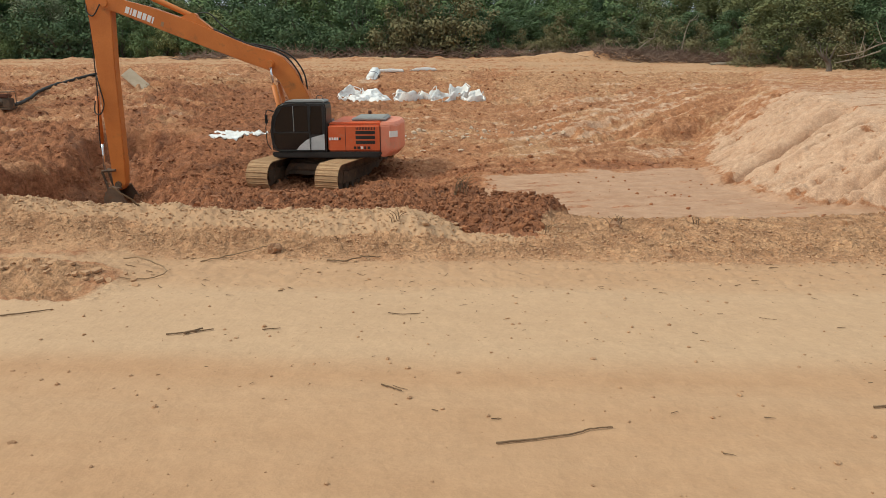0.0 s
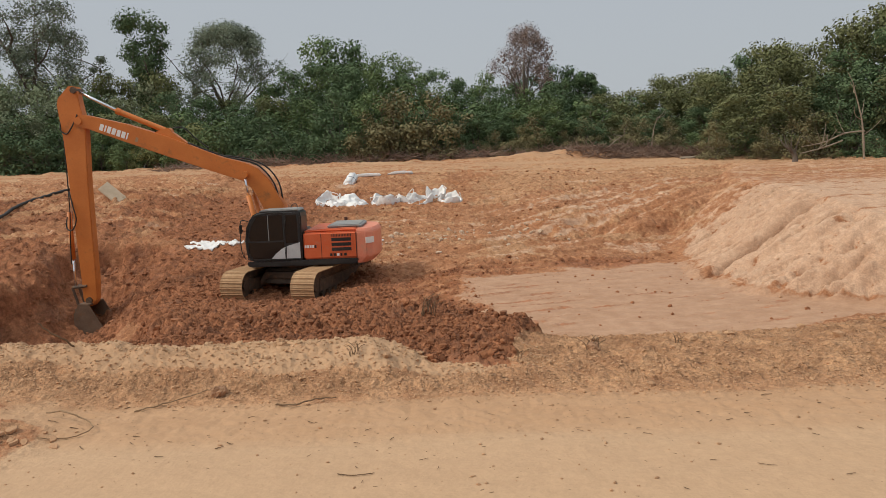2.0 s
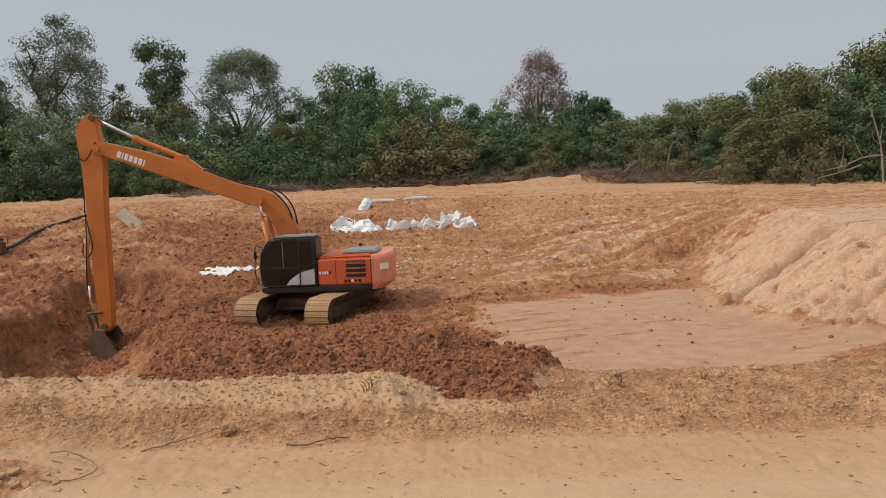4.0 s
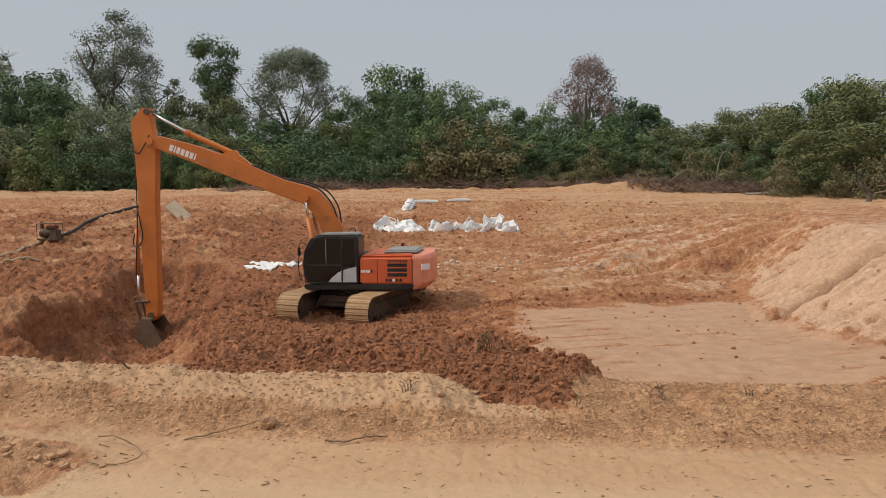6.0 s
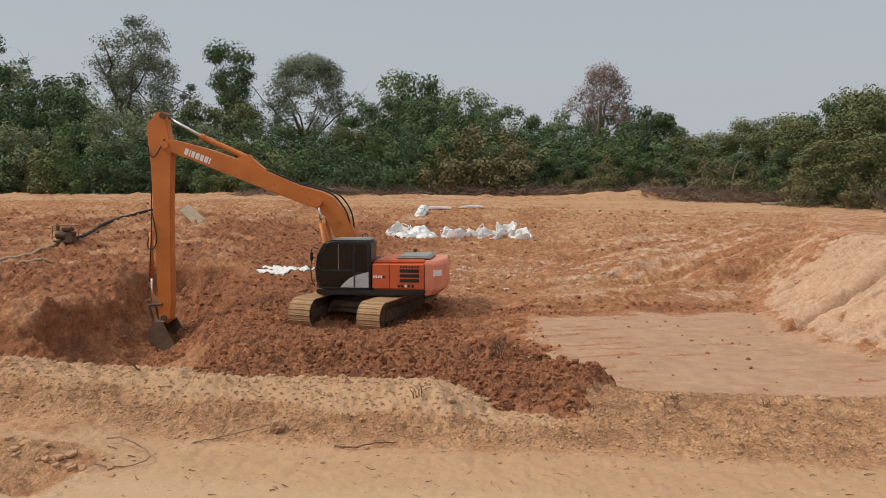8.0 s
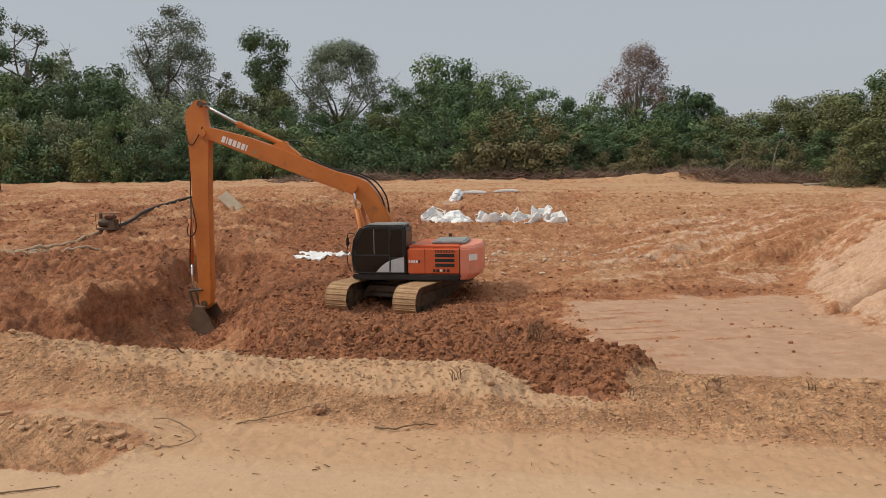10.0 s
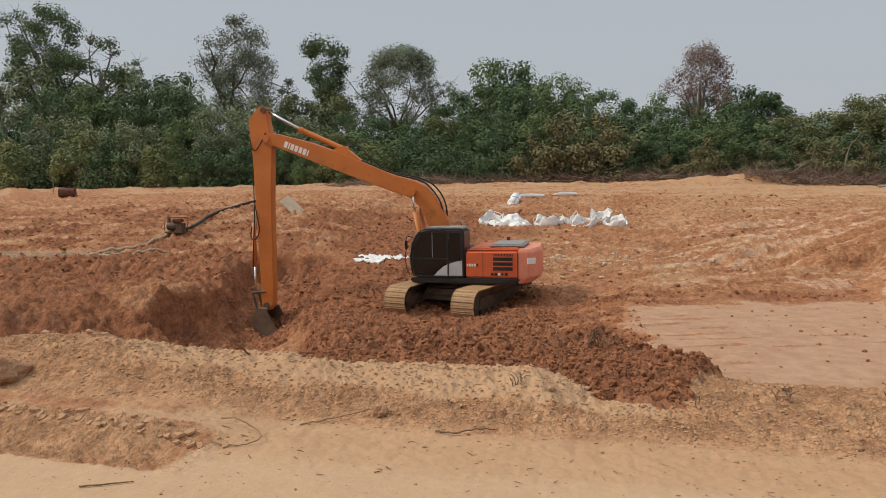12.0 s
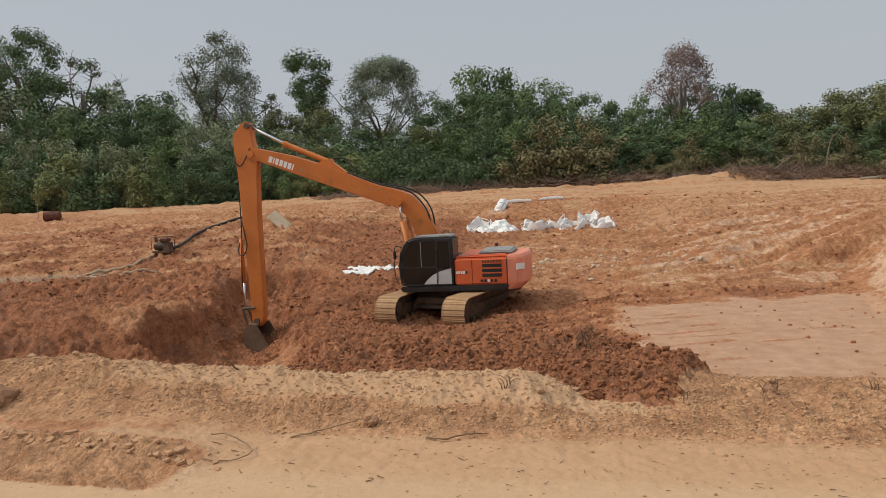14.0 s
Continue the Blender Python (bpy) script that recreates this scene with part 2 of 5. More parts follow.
# Green leaf tones lifted and blued: distance haze painted into their colour.
M_LEAF = leaf_material("green_leaves", (0.084, 0.13, 0.056), (0.195, 0.26, 0.108))
M_LEAF_DARK = leaf_material("dark_green_leaves", (0.067, 0.109, 0.056), (0.145, 0.208, 0.1))
M_LEAF_LIGHT = leaf_material("yellow_green_leaves", (0.155, 0.184, 0.076), (0.305, 0.305, 0.134))
M_LEAF_OLIVE = leaf_material("olive_green_leaves", (0.106, 0.121, 0.054), (0.221, 0.231, 0.106))
M_LEAF_FINE = leaf_material("feathery_green_leaves", (0.171, 0.237, 0.125), (0.321, 0.326, 0.211))
M_LEAF_GREY = leaf_material("grey_green_leaves", (0.119, 0.15, 0.108), (0.227, 0.262, 0.188))
M_LEAF_BROWN = leaf_material("dry_red_brown_leaves", (0.165, 0.105, 0.088), (0.285, 0.210, 0.175))
M_LEAF_DRY = leaf_material("dry_olive_scrub", (0.152, 0.129, 0.066), (0.243, 0.225, 0.116))
M_BRUSH = material("dry_brown_brush", (0.120, 0.078, 0.060), (0.300, 0.205, 0.155), 0.95, 1.5, 20, 0.2, island=0.35)


def glass_material():
    m = bpy.data.materials.new("dark_tinted_glass")
    m.use_nodes = True
    b = m.node_tree.nodes["Principled BSDF"]
    b.inputs["Base Color"].default_value = (0.010, 0.010, 0.011, 1)
    b.inputs["Roughness"].default_value = 0.08
    b.inputs["Specular IOR Level"].default_value = 0.5
    return m


M_GLASS = glass_material()


def water_material():
    m = material("muddy_water", (0.36, 0.29, 0.21), (0.42, 0.35, 0.27), 0.07, 0.6, 6, 0.02, spec=0.6)
    return m


M_WATER = water_material()


# ---- building helpers ----
def shown(name, bm, mat, parent=None, smooth=False, label=""):
    """A bmesh as one mesh object; under a thing or a part when a parent is given."""
    me = bpy.data.meshes.new(name)
    bmesh.ops.recalc_face_normals(bm, faces=bm.faces)
    bm.to_mesh(me)
    bm.free()
    me.materials.append(mat)
    if smooth:
        me.polygons.foreach_set("use_smooth", [True] * len(me.polygons))
    ob = new(name, me)
    if parent:
        ob.parent = parent
    if label:
        ob["label"] = label
    return ob


def part(name, bm, mat, parent, label="", smooth=False):
    return shown(name, bm, mat, parent, smooth, label)


def raw_mesh(name, verts, faces, mat, smooth=False):
    me = bpy.data.meshes.new(name)
    me.from_pydata([tuple(v) for v in verts], [], [tuple(f) for f in faces])
    me.materials.append(mat)
    if smooth:
        me.polygons.foreach_set("use_smooth", [True] * len(me.polygons))
    me.update()
    return me


def prism(profile, y0, y1, bevel=0.02, seg=2):
    """An outline in x and z, drawn out from y0 to y1, with rounded edges."""
    bm = bmesh.new()
    a = [bm.verts.new((x, y0, z)) for x, z in profile]
    c = [bm.verts.new((x, y1, z)) for x, z in profile]
    bm.faces.new(a)
    bm.faces.new(list(reversed(c)))
    n = len(profile)
    for i in range(n):
        bm.faces.new((a[i], c[i], c[(i + 1) % n], a[(i + 1) % n]))
    bmesh.ops.recalc_face_normals(bm, faces=bm.faces)
    if bevel:
        bmesh.ops.bevel(bm, geom=list(bm.edges), offset=bevel, segments=seg, affect="EDGES", clamp_overlap=True)
    return bm


def block(x0, x1, y0, y1, z0, z1, bevel=0.02, seg=2):
    return prism([(x0, z0), (x1, z0), (x1, z1), (x0, z1)], y0, y1, bevel, seg)


def rod(bm, a, b, r0, r1=None, sides=8, caps=True):
    """A tapered round bar from a to b, added to bm."""
    a, b = Vector(a), Vector(b)
    r1 = r0 if r1 is None else r1
    q = (b - a).to_track_quat("Z", "Y").to_matrix()
    rings = []
    for p, r in ((a, r0), (b, r1)):
        rings.append([bm.verts.new(p + q @ Vector((r * math.cos(k * math.tau / sides), r * math.sin(k * math.tau / sides), 0))) for k in range(sides)])
    for k in range(sides):
        bm.faces.new((rings[0][k], rings[0][(k + 1) % sides], rings[1][(k + 1) % sides], rings[1][k]))
    if caps:
        bm.faces.new(list(reversed(rings[0])))
        bm.faces.new(rings[1])
    return bm


def pipe(bm, pts, r, r_end=None, sides=6):
    """A round tube along points, tapering to r_end, added to bm."""
    pts = [Vector(p) for p in pts]
    r_end = r if r_end is None else r_end
    last = None
    up = Vector((0.31, 0.17, 0.93))
    for i, p in enumerate(pts):
        d = (pts[min(i + 1, len(pts) - 1)] - pts[max(i - 1, 0)]).normalized()
        s = d.cross(up)
        s = s.normalized() if s.length > 1e-4 else Vector((1, 0, 0))
        u = s.cross(d)
        rr = r + (r_end - r) * i / max(1, len(pts) - 1)
        ring = [bm.verts.new(p + (s * math.cos(k * math.tau / sides) + u * math.sin(k * math.tau / sides)) * rr) for k in range(sides)]
        if last:
            for k in range(sides):
                bm.faces.new((last[k], last[(k + 1) % sides], ring[(k + 1) % sides], ring[k]))
        else:
            bm.faces.new(list(reversed(ring)))
        last = ring
    bm.faces.new(last)
    return bm


def curve_points(pts, n=6):
    """Points of a smooth curve through pts."""
    out = []
    p = [Vector(q) for q in pts]
    for i in range(len(p) - 1):
        a, b, c, d = p[max(i - 1, 0)], p[i], p[i + 1], p[min(i + 2, len(p) - 1)]
        for k in range(n):
            t = k / n
            out.append(0.5 * ((2 * b) + (c - a) * t + (2 * a - 5 * b + 4 * c - d) * t * t + (3 * b - a - 3 * c + d) * t ** 3))
    out.append(p[-1])
    return out


def empty(name, m):
    ob = new(name)
    ob.matrix_world = m
    return ob


# ---- the ground: one sheet from under the camera to the horizon ----
def lattice(seed):
    r = np.random.RandomState(seed)
    return r.permutation(256), np.stack([np.cos(a := r.rand(256) * math.tau), np.sin(a)], 1)


LATTICES = [lattice(s) for s in range(12)]


def wave(x, y, seed=0):
    """Smooth gradient noise of two coordinates, about -0.7 to 0.7."""
    perm, grad = LATTICES[seed % 12]
    xi, yi = np.floor(x).astype(np.int64), np.floor(y).astype(np.int64)
    fx, fy = x - xi, y - yi
    u, v = fx * fx * fx * (fx * (fx * 6 - 15) + 10), fy * fy * fy * (fy * (fy * 6 - 15) + 10)

    def corner(i, j):
        g = grad[perm[(perm[(xi + i) & 255] + yi + j) & 255]]
        return g[..., 0] * (fx - i) + g[..., 1] * (fy - j)
    a = corner(0, 0) * (1 - u) + corner(1, 0) * u
    b = corner(0, 1) * (1 - u) + corner(1, 1) * u
    return a * (1 - v) + b * v


def lumps(x, y, size, seed):
    """Rounded clods with sharp creases between them, 0 to about 1."""
    x, y = x / size, y / size
    w = wave(x * 0.7, y * 0.7, seed + 5) * 0.8
    return np.abs(wave(x + w, y - w, seed)) * 1.3 + np.abs(wave(x * 2.1 + 7, y * 2.1, seed + 1)) * 0.65 + np.abs(wave(x * 4.3, y * 4.3 + 3, seed + 2)) * 0.3


def ease(a, b, v):
    t = np.clip((v - a) / (b - a), 0, 1)
    return t * t * (3 - 2 * t)


def hill(x, y, cx, cy, rx, ry):
    return np.exp(-((x - cx) / rx) ** 2 - ((y - cy) / ry) ** 2)


def terrain(x, y):
    """Height of the ground and how much of each soil lies there."""
    x, y = np.asarray(x, float), np.asarray(y, float)
    wob = wave(x / 1.7, y / 1.7, 1)
    wob2 = wave(x / 0.5, y / 0.5, 2)
    # the far side: pit floor, rising in a long bank to the levee under the trees
    yw = y + (0.9 * wob + 0.35 * wob2) * ease(18, 22, y) * ease(50, 44, y)
    far = np.interp(yw, [20, 24, 27, 30, 35, 40, 44, 47, 52, 58, 64, 80, 3000], [-2.75, -2.72, -2.3, -1.75, -1.25, -0.9, -0.35, 0.25, 0.75, 1.05, 1.35, 1.45, 1.5])
    left = np.interp(y, [20, 25, 26.5, 31, 32.5, 40, 50, 53, 58, 64, 80, 3000], [-2.1, -1.98, -1.62, -1.60, -1.35, -0.35, 0.85, 0.98, 1.3, 1.4, 1.45, 1.5])
    right = np.interp(yw, [20, 24.3, 26, 30.3, 31.4, 34, 40, 46, 52, 58, 64, 80, 3000], [-2.3, -2.28, -2.16, -2.02, -1.32, -1.0, -0.5, 0.15, 0.6, 0.85, 1.2, 1.4, 1.5])
    right = right + ease(6, 13, x) * ease(30.3, 34, y) * np.clip(-0.12 - right, 0, 2)
    far = far + (left - far) * ease(-13.5, -16, x) + (right - far) * ease(1.8, 5.0, x + 0.5 * wob)
    # the near side: road, then a slope into the pit
    floor = -2.2 - 0.55 * ease(0.5, -3.0, x) - 0.45 * ease(-8, -12, x)
    early = ease(0.3, 0.8, x)
    steep = ease(5.9 - 0.4 * early, 11 - 0.4 * early, y)
    gentle = np.clip((y - 6) / 9.7, 0, 1)
    share = ease(0.36, 0.62, x / np.maximum(y, 0.5))
    near = 0.02 + (floor - 0.02) * (steep + (gentle - steep) * share)
    z = np.maximum(near, far)
    # the hole that is being dug
    ledge = np.interp(y, [20.6, 21.3, 23.4, 24, 27.2, 31], [-16.0, -15.7, -15.5, -14.85, -15.4, -15.8]) + 0.7 * wob + 0.4 * wob2
    slope = ease(0, 5.5, x + 19.5 - 1.6 * (y - 20) + 0.8 * wob)
    hole = np.maximum(ease(0, 0.5, x - ledge) * ease(20.6, 21.4, y + 0.3 * wob2), slope * ease(25, 20.5, y))
    brim = np.interp(y, [14, 24, 27, 31], [-8.3, -8.3, -10.4, -11.4])
    hole = hole * ease(0, -4, x + 0.7 * wob - brim) * ease(30.9, 30.4, y + 0.3 * wob) * ease(12.5, 15.5, y)
    dug = np.interp(y, [14, 18, 21.5, 24, 27, 30.4], [-3.6, -3.85, -3.9, -3.45, -2.95, -2.75])
    z = z + hole * (np.minimum(dug, z) - z)
    z = z - 0.85 * hill(x, y, -12.7, 24.4, 1.3, 1.7) - 0.35 * hill(x, y, -14.3, 22.6, 1.0, 0.8)
    # heap of fresh mud between the road and the digger
    crest = np.interp(y, [5.6, 6.3, 9, 12, 16, 20, 23, 26], [0.02, -0.02, -0.50, -0.98, -1.66, -2.36, -2.72, -2.8])
    m_right = ease(0.32, -0.25, x - np.interp(y, [5.5, 6.5, 7.4, 8.5, 11.8, 16, 23, 26], [0.30, 0.36, 0.30, 0.0, -0.7, -1.7, -2.3, -3.3]) - 0.7 * wob * ease(6, 9, y) - 0.10 * wave(x / 0.2, y / 0.2, 4))
    m_left = ease(-0.50, -0.40, x / np.maximum(y, 3) + 0.05 * wob)
    m_near = ease(5.5, 5.85, y + 0.35 * wob2 + 0.12 * wave(x / 0.13, y / 0.13, 6) + 0.6 * hill(x, y, 0.35, 5.6, 0.5, 2) + 0.04 * np.abs(x + 4))
    heap = m_right * m_left * m_near * ease(27, 25, y)
    nose = ease(1.0, 0.78, np.sqrt(((x - 0.0) / 0.68) ** 2 + ((y - 6.3) / 1.08) ** 2) + 0.16 * wob2 + 0.10 * wave(x / 0.17, y / 0.17, 4))
    heap = np.maximum(heap, nose)
    z = z + heap * (np.maximum(crest, z) - z) + 0.07 * nose
    z = z + 0.05 * hill(x, y, 0.30, 5.95, 0.4, 0.45) + 0.06 * hill(x, y, -0.1, 7.0, 0.75, 0.7) + 0.16 * hill(x, y, -0.4, 8.5, 1.2, 1.3) + 0.25 * hill(x, y, -3.0, 22.8, 1.0, 0.9)
    z = z - 0.22 * hill(x, y, -5.4, 24.6, 1.3, 2.0) - 0.16 * hill(x, y, -5.7, 22.4, 2.2, 1.0)
    # verge of pale crumbs beside the road
    vx = 1.6 * ease(0.1, 0.9, x) * ease(5.2, 3.0, x)
    verge = np.exp(-((y - 5.22 - 0.12 * wob) / 0.42) ** 2)
    vn = ease(-0.75, -0.1, x) * ease(1.3, 0.8, x)
    z = z + verge * np.maximum(0.17 - 0.09 * vx - 0.17 * vn, 0) * (1 - nose) + verge * (0.05 * wave(x / 0.6, y / 0.6, 6) + 0.04 * wave(x / 0.22, y / 0.22, 9))
    z = z + 0.16 * hill(x, y, -4.3, 5.0, 1.3, 0.45) + 0.085 * ease(3.60, 4.04, y + 0.02 * x) * ease(5.2, 4.6, y) * ease(-2.1, -3.0, x)
    # pale mound with a flat top
    toe = np.interp(y, [14.8, 16, 17.0, 17.5, 18.0, 19.7, 21.3, 26.2, 31, 36, 40], [14.0, 11.2, 8.9, 7.9, 7.2, 6.75, 6.6, 7.5, 8.4, 10.4, 12.5]) + 0.25 * wob + 0.12 * wob2
    lip = np.interp(y, [17, 18.5, 20.2, 24, 29, 33.3, 38.8, 44], [11.4, 10.8, 10.5, 11.3, 12.1, 12.4, 14.2, 17]) + 0.25 * wob
    d = x - toe
    face = np.clip(d / np.maximum(lip - toe, 2.0), 0, 1)
    face = face - 0.05 * np.sin(face * math.tau)
    top = 2.2 + np.interp(y, [15, 18, 21, 25, 34, 44], [-0.95, -0.45, -0.05, 0.0, 0.05, 0.3]) + 0.05 * wave(x / 1.5, y / 1.5, 4) + 0.05 * wave(x / 0.5, y / 0.5, 7)
    mound = np.where(d > 0, -2.2 + top * face, -9)
    on = ease(-0.1, 0.4, mound - z)
    z = np.maximum(z, mound)
    # far sand ridge, heap under the concrete slab, soil tips on the levee
    z = z + np.minimum(1.1 * hill(x, y, 7.4, 57.6, 3.6, 1.3), 0.62 + 0.35 * wave(x / 1.3, y / 1.3, 2)) + 0.25 * hill(x, y, 11.8, 57.8, 2.6, 1.0)
    z = z + 0.34 * (lumps(x, y, 2.3, 5) - 0.35) * ease(55.5, 57.5, y) * ease(64, 61, y)
    z = z + 0.45 * hill(x, y, -19.5, 41.4, 2.0, 1.0) + 0.2 * hill(x, y, -22.9, 34.8, 1.6, 0.9) + 0.3 * hill(x, y, -9.5, 57, 5, 1.0)
    z = z + 1.3 * hill(x, y, -52, 55.5, 3.4, 2.4) * ease(50, 53, y)
    # wheel ruts along the bank
    rutw = ease(23, 26, y) * ease(42, 38, y) * ease(-2, 2, x) * (1 - on)
    s = -0.50 * x + 0.87 * y
    ruts = (np.abs(wave(s / 1.1, x / 14, 7)) * 0.50 - 0.12 + 0.10 * wave(s / 0.3, x / 9, 2)) * rutw
    puddle = ease(1.25, 0.8, np.sqrt(((x + 29.8) / 6.4) ** 2 + ((y - 29.6 - 0.4 * wob) / 1.5) ** 2))
    # kinds of soil
    mud = np.clip(1.2 * ease(0.3, 0.55, heap + 0.3 * wave(x / 0.11, y / 0.11, 10) * ease(12, 8, y)) + ease(0.08, 0.35, hole) * 1.0 + (0.76 + 0.6 * wave(x / 3.5, y / 1.8, 3)) * ease(22, 25, y) * ease(47, 42, y) * ease(1, -9, x + 3 * wob) * ease(-70, -45, x), 0, 1)
    sand = np.maximum(ease(4.7, 4.35, y + 0.12 * wob), 0.95 * (1 - heap) * ease(4.78, 4.98, y + 0.15 * wob2) * ease(5.9, 5.5, y) * ease(0.5, 0.0, x + 0.3 * wob) * ease(-4.4, -3.2, x))
    levee = 48.2 + 2.6 * ease(-8, -18, x) - 2.2 * ease(0, 5, x)
    sand = np.maximum(sand, ease(0, 1.5, y + 0.8 * wob - levee) * ease(63, 58, y) * (0.60 + 0.75 * wave(x / 4, y / 0.9, 5)))
    sand = sand * (1 - 0.85 * hill(x, y, -3.7, 4.45, 1.1, 0.28)) 
    sand = np.maximum(sand, 0.3 * ease(0.9, 1.0, face) * on)
    wet = ease(-2.02, -2.12, near) * ease(-0.6, 0.8, x - 0.5 + 0.12 * (y - 13) - 0.10 * np.clip(y - 16, 0, 8) + 1.4 * wob + 0.5 * wob2) * ease(25.2, 21.6, y + 3.0 * wob + 1.2 * wob2) * (1 - on)
    clay = np.clip(on * (0.92 - 0.42 * ease(23, 30, y + wob)) + rutw * np.clip(wave(s / 0.45, x / 12, 4) * 2.8, 0, 0.55), 0, 1)
    pa, qa = x + 0.12 * y + 0.5 * wob, y - 0.12 * x + 0.10 * wob
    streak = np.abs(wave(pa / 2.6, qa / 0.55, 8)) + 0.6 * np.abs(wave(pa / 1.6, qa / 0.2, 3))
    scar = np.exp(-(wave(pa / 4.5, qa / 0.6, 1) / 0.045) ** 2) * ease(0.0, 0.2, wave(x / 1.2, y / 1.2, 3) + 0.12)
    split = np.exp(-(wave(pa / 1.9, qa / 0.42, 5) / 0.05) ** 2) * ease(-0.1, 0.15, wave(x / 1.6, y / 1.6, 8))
    # Clay thins along creases and gully: bared soil, also painting in their shade.
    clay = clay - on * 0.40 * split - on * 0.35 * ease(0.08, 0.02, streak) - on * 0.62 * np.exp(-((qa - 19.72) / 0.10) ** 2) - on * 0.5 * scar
    patch = ease(23, 26, y) * ease(50, 46, y) * (1 - on)
    clay = np.maximum(clay, patch * np.clip(wave(x / 4.5, y / 1.1, 6) * 2.2 - 0.4, 0, 0.6))
    bank = ease(-12, -16, x) * ease(24, 27, y) * ease(54, 48, y)
    mud = mud * (1 - bank * np.clip(0.25 + 1.2 * wave(x / 2.5, y / 1.2, 9), 0, 0.9))
    clay = np.maximum(clay, bank * np.clip(0.16 + 0.7 * wave(x / 2.5, y / 1.2, 9), 0, 0.42))
    mud = np.maximum(mud, wet * ease(13, 15, y) * np.clip(wave((x + 0.4 * y) / 2.2, (y - 0.35 * x) / 0.32, 4) * 3.5 - 0.55 + 0.35 * ease(3.5, 1.2, x), 0, 0.52))
    mud = np.maximum(mud, 0.62 * ease(1.0, 0.5, np.sqrt(((x - 4.6) / 2.6) ** 2 + ((y - 24.4 - 0.5 * wob) / 1.7) ** 2)))
    worn = ease(2.62, 2.95, y + 0.1 * wob) * ease(4.0, 3.75, y + 0.1 * wob)
    band = ease(3.40, 3.52, y + 0.05 * x + 0.05 * wob2) * ease(4.14, 4.02, y + 0.02 * x + 0.10 * wob2) * ease(-2.1, -2.8, x)
    sand = sand * (1 - 0.95 * band)
    worn = np.maximum(worn, 0.8 * ease(4.8, 5.1, y) * ease(6, 5.6, y) * (0.6 + 0.6 * wave(x / 0.5, y / 0.2, 6)))
    dry = np.maximum(band * 0.9, (0.62 + 0.24 * ease(7, 6, y) + 0.3 * wave(x / 0.8, y / 0.3, 2)) * ease(4.2, 4.42, y) * ease(16, 10, y) * (1 - heap) * (1 - wet))
    dry = np.maximum(dry, (0.42 + 0.7 * wave(x / 3.4, y / 1.6, 1)) * ease(24, 27, y))
    dry = np.maximum(dry, ease(34, 42, y) * ease(-3, 4, x) * (0.7 + 0.6 * wave(x / 4.5, y / 0.8, 7)))
    sand = np.maximum(sand, 0.6 * hill(x, y, 7.5, 57.3, 3.5, 1.8))
    mud = np.maximum(mud, ease(11, 13, y) * ease(31.8, 29.5, y + 1.2 * wob) * ease(-12.5, -15, x) * (0.74 + 0.55 * wave(x / 2.6, y / 1.3, 9)) * (1 - 0.8 * ease(1.3, 0.2, np.abs(x - ledge + 1.0)) * ease(21, 22, y) * ease(25.5, 24.5, y)))
    mud = np.maximum(mud, ease(11.5, 13, y) * ease(27, 24, y) * ease(3.2, 1.4, x - 0.06 * (y - 14) + wob) * ease(-4, -2.5, x) * (1 - 0.9 * wet) * (0.66 + 0.7 * wave(x / 1.4, y / 0.7, 5)))
    # relief
    loose = (1 - 0.55 * ease(0.0, 0.15, hole) * ease(-12.5, -15.0, x)) * np.clip(1 - np.maximum(np.maximum(ease(4.85, 4.45, y), wet * 0.96), on * 0.9), 0.04, 1)
    wall = ease(0.0, 0.15, hole)
    amp = 0.11 + 0.10 * mud + 0.11 * ease(26, 40, y) * ease(58, 48, y)
    fine = np.where(y < 12, lumps(x, y, 0.16, 3) * 0.034 + lumps(x, y, 0.06, 8) * 0.034, 0)
    z = z + loose * amp * (0.6 * (lumps(x, y, 0.85, 0) - 0.45) + 0.75 * (lumps(x, y, 0.42, 9) - 0.45) + 0.45 * (lumps(x, y, 0.2, 7) - 0.45)) * ease(5.5, 8, y) + loose * fine * ease(30, 6, y) + ruts
    crack = np.exp(-(wave(x / 0.55 + wob2, y / 0.55, 3) / 0.06) ** 2) * 0.09 + np.exp(-(wave(x / 0.26, y / 0.26 + wob2, 5) / 0.08) ** 2) * 0.055
    z = z - crack * loose * ease(6, 7, y) * ease(58, 50, y) * (0.55 + 0.6 * mud) * (1 - on)
    z = z + mud * ease(4.9, 6.2, y) * ((1 - 0.2 * wall) * (lumps(x, y, 0.24, 4) - 0.4) * 0.09 + (lumps(x, y, 0.11, 6) - 0.4) * 0.07)
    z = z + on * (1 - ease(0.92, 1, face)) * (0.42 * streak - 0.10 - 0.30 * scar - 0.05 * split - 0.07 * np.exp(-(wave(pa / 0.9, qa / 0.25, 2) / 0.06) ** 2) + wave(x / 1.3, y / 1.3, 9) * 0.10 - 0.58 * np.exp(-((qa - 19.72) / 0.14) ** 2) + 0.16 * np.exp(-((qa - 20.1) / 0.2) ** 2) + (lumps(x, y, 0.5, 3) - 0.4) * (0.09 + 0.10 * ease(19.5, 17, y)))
    scrape = ease(0.02, 0.3, hole) * ease(-13.0, -15.0, x) * ease(24, 21, y)
    z = z + scrape * wave((x + 1.1 * y) / 0.7, (y - 0.9 * x) / 6, 10) * 0.12 + scrape * (lumps(x, y, 0.6, 1) - 0.4) * 0.16 + (ease(0.02, 0.3, hole) - scrape) * ((lumps(x, y, 1.4, 2) - 0.4) * 0.42 + (lumps(x, y, 0.4, 1) - 0.4) * 0.10)
    z = z + 0.16 * np.sin(x * math.tau / 0.42) * ease(29.2, 29.6, y) * ease(30.9, 30.5, y) * hole
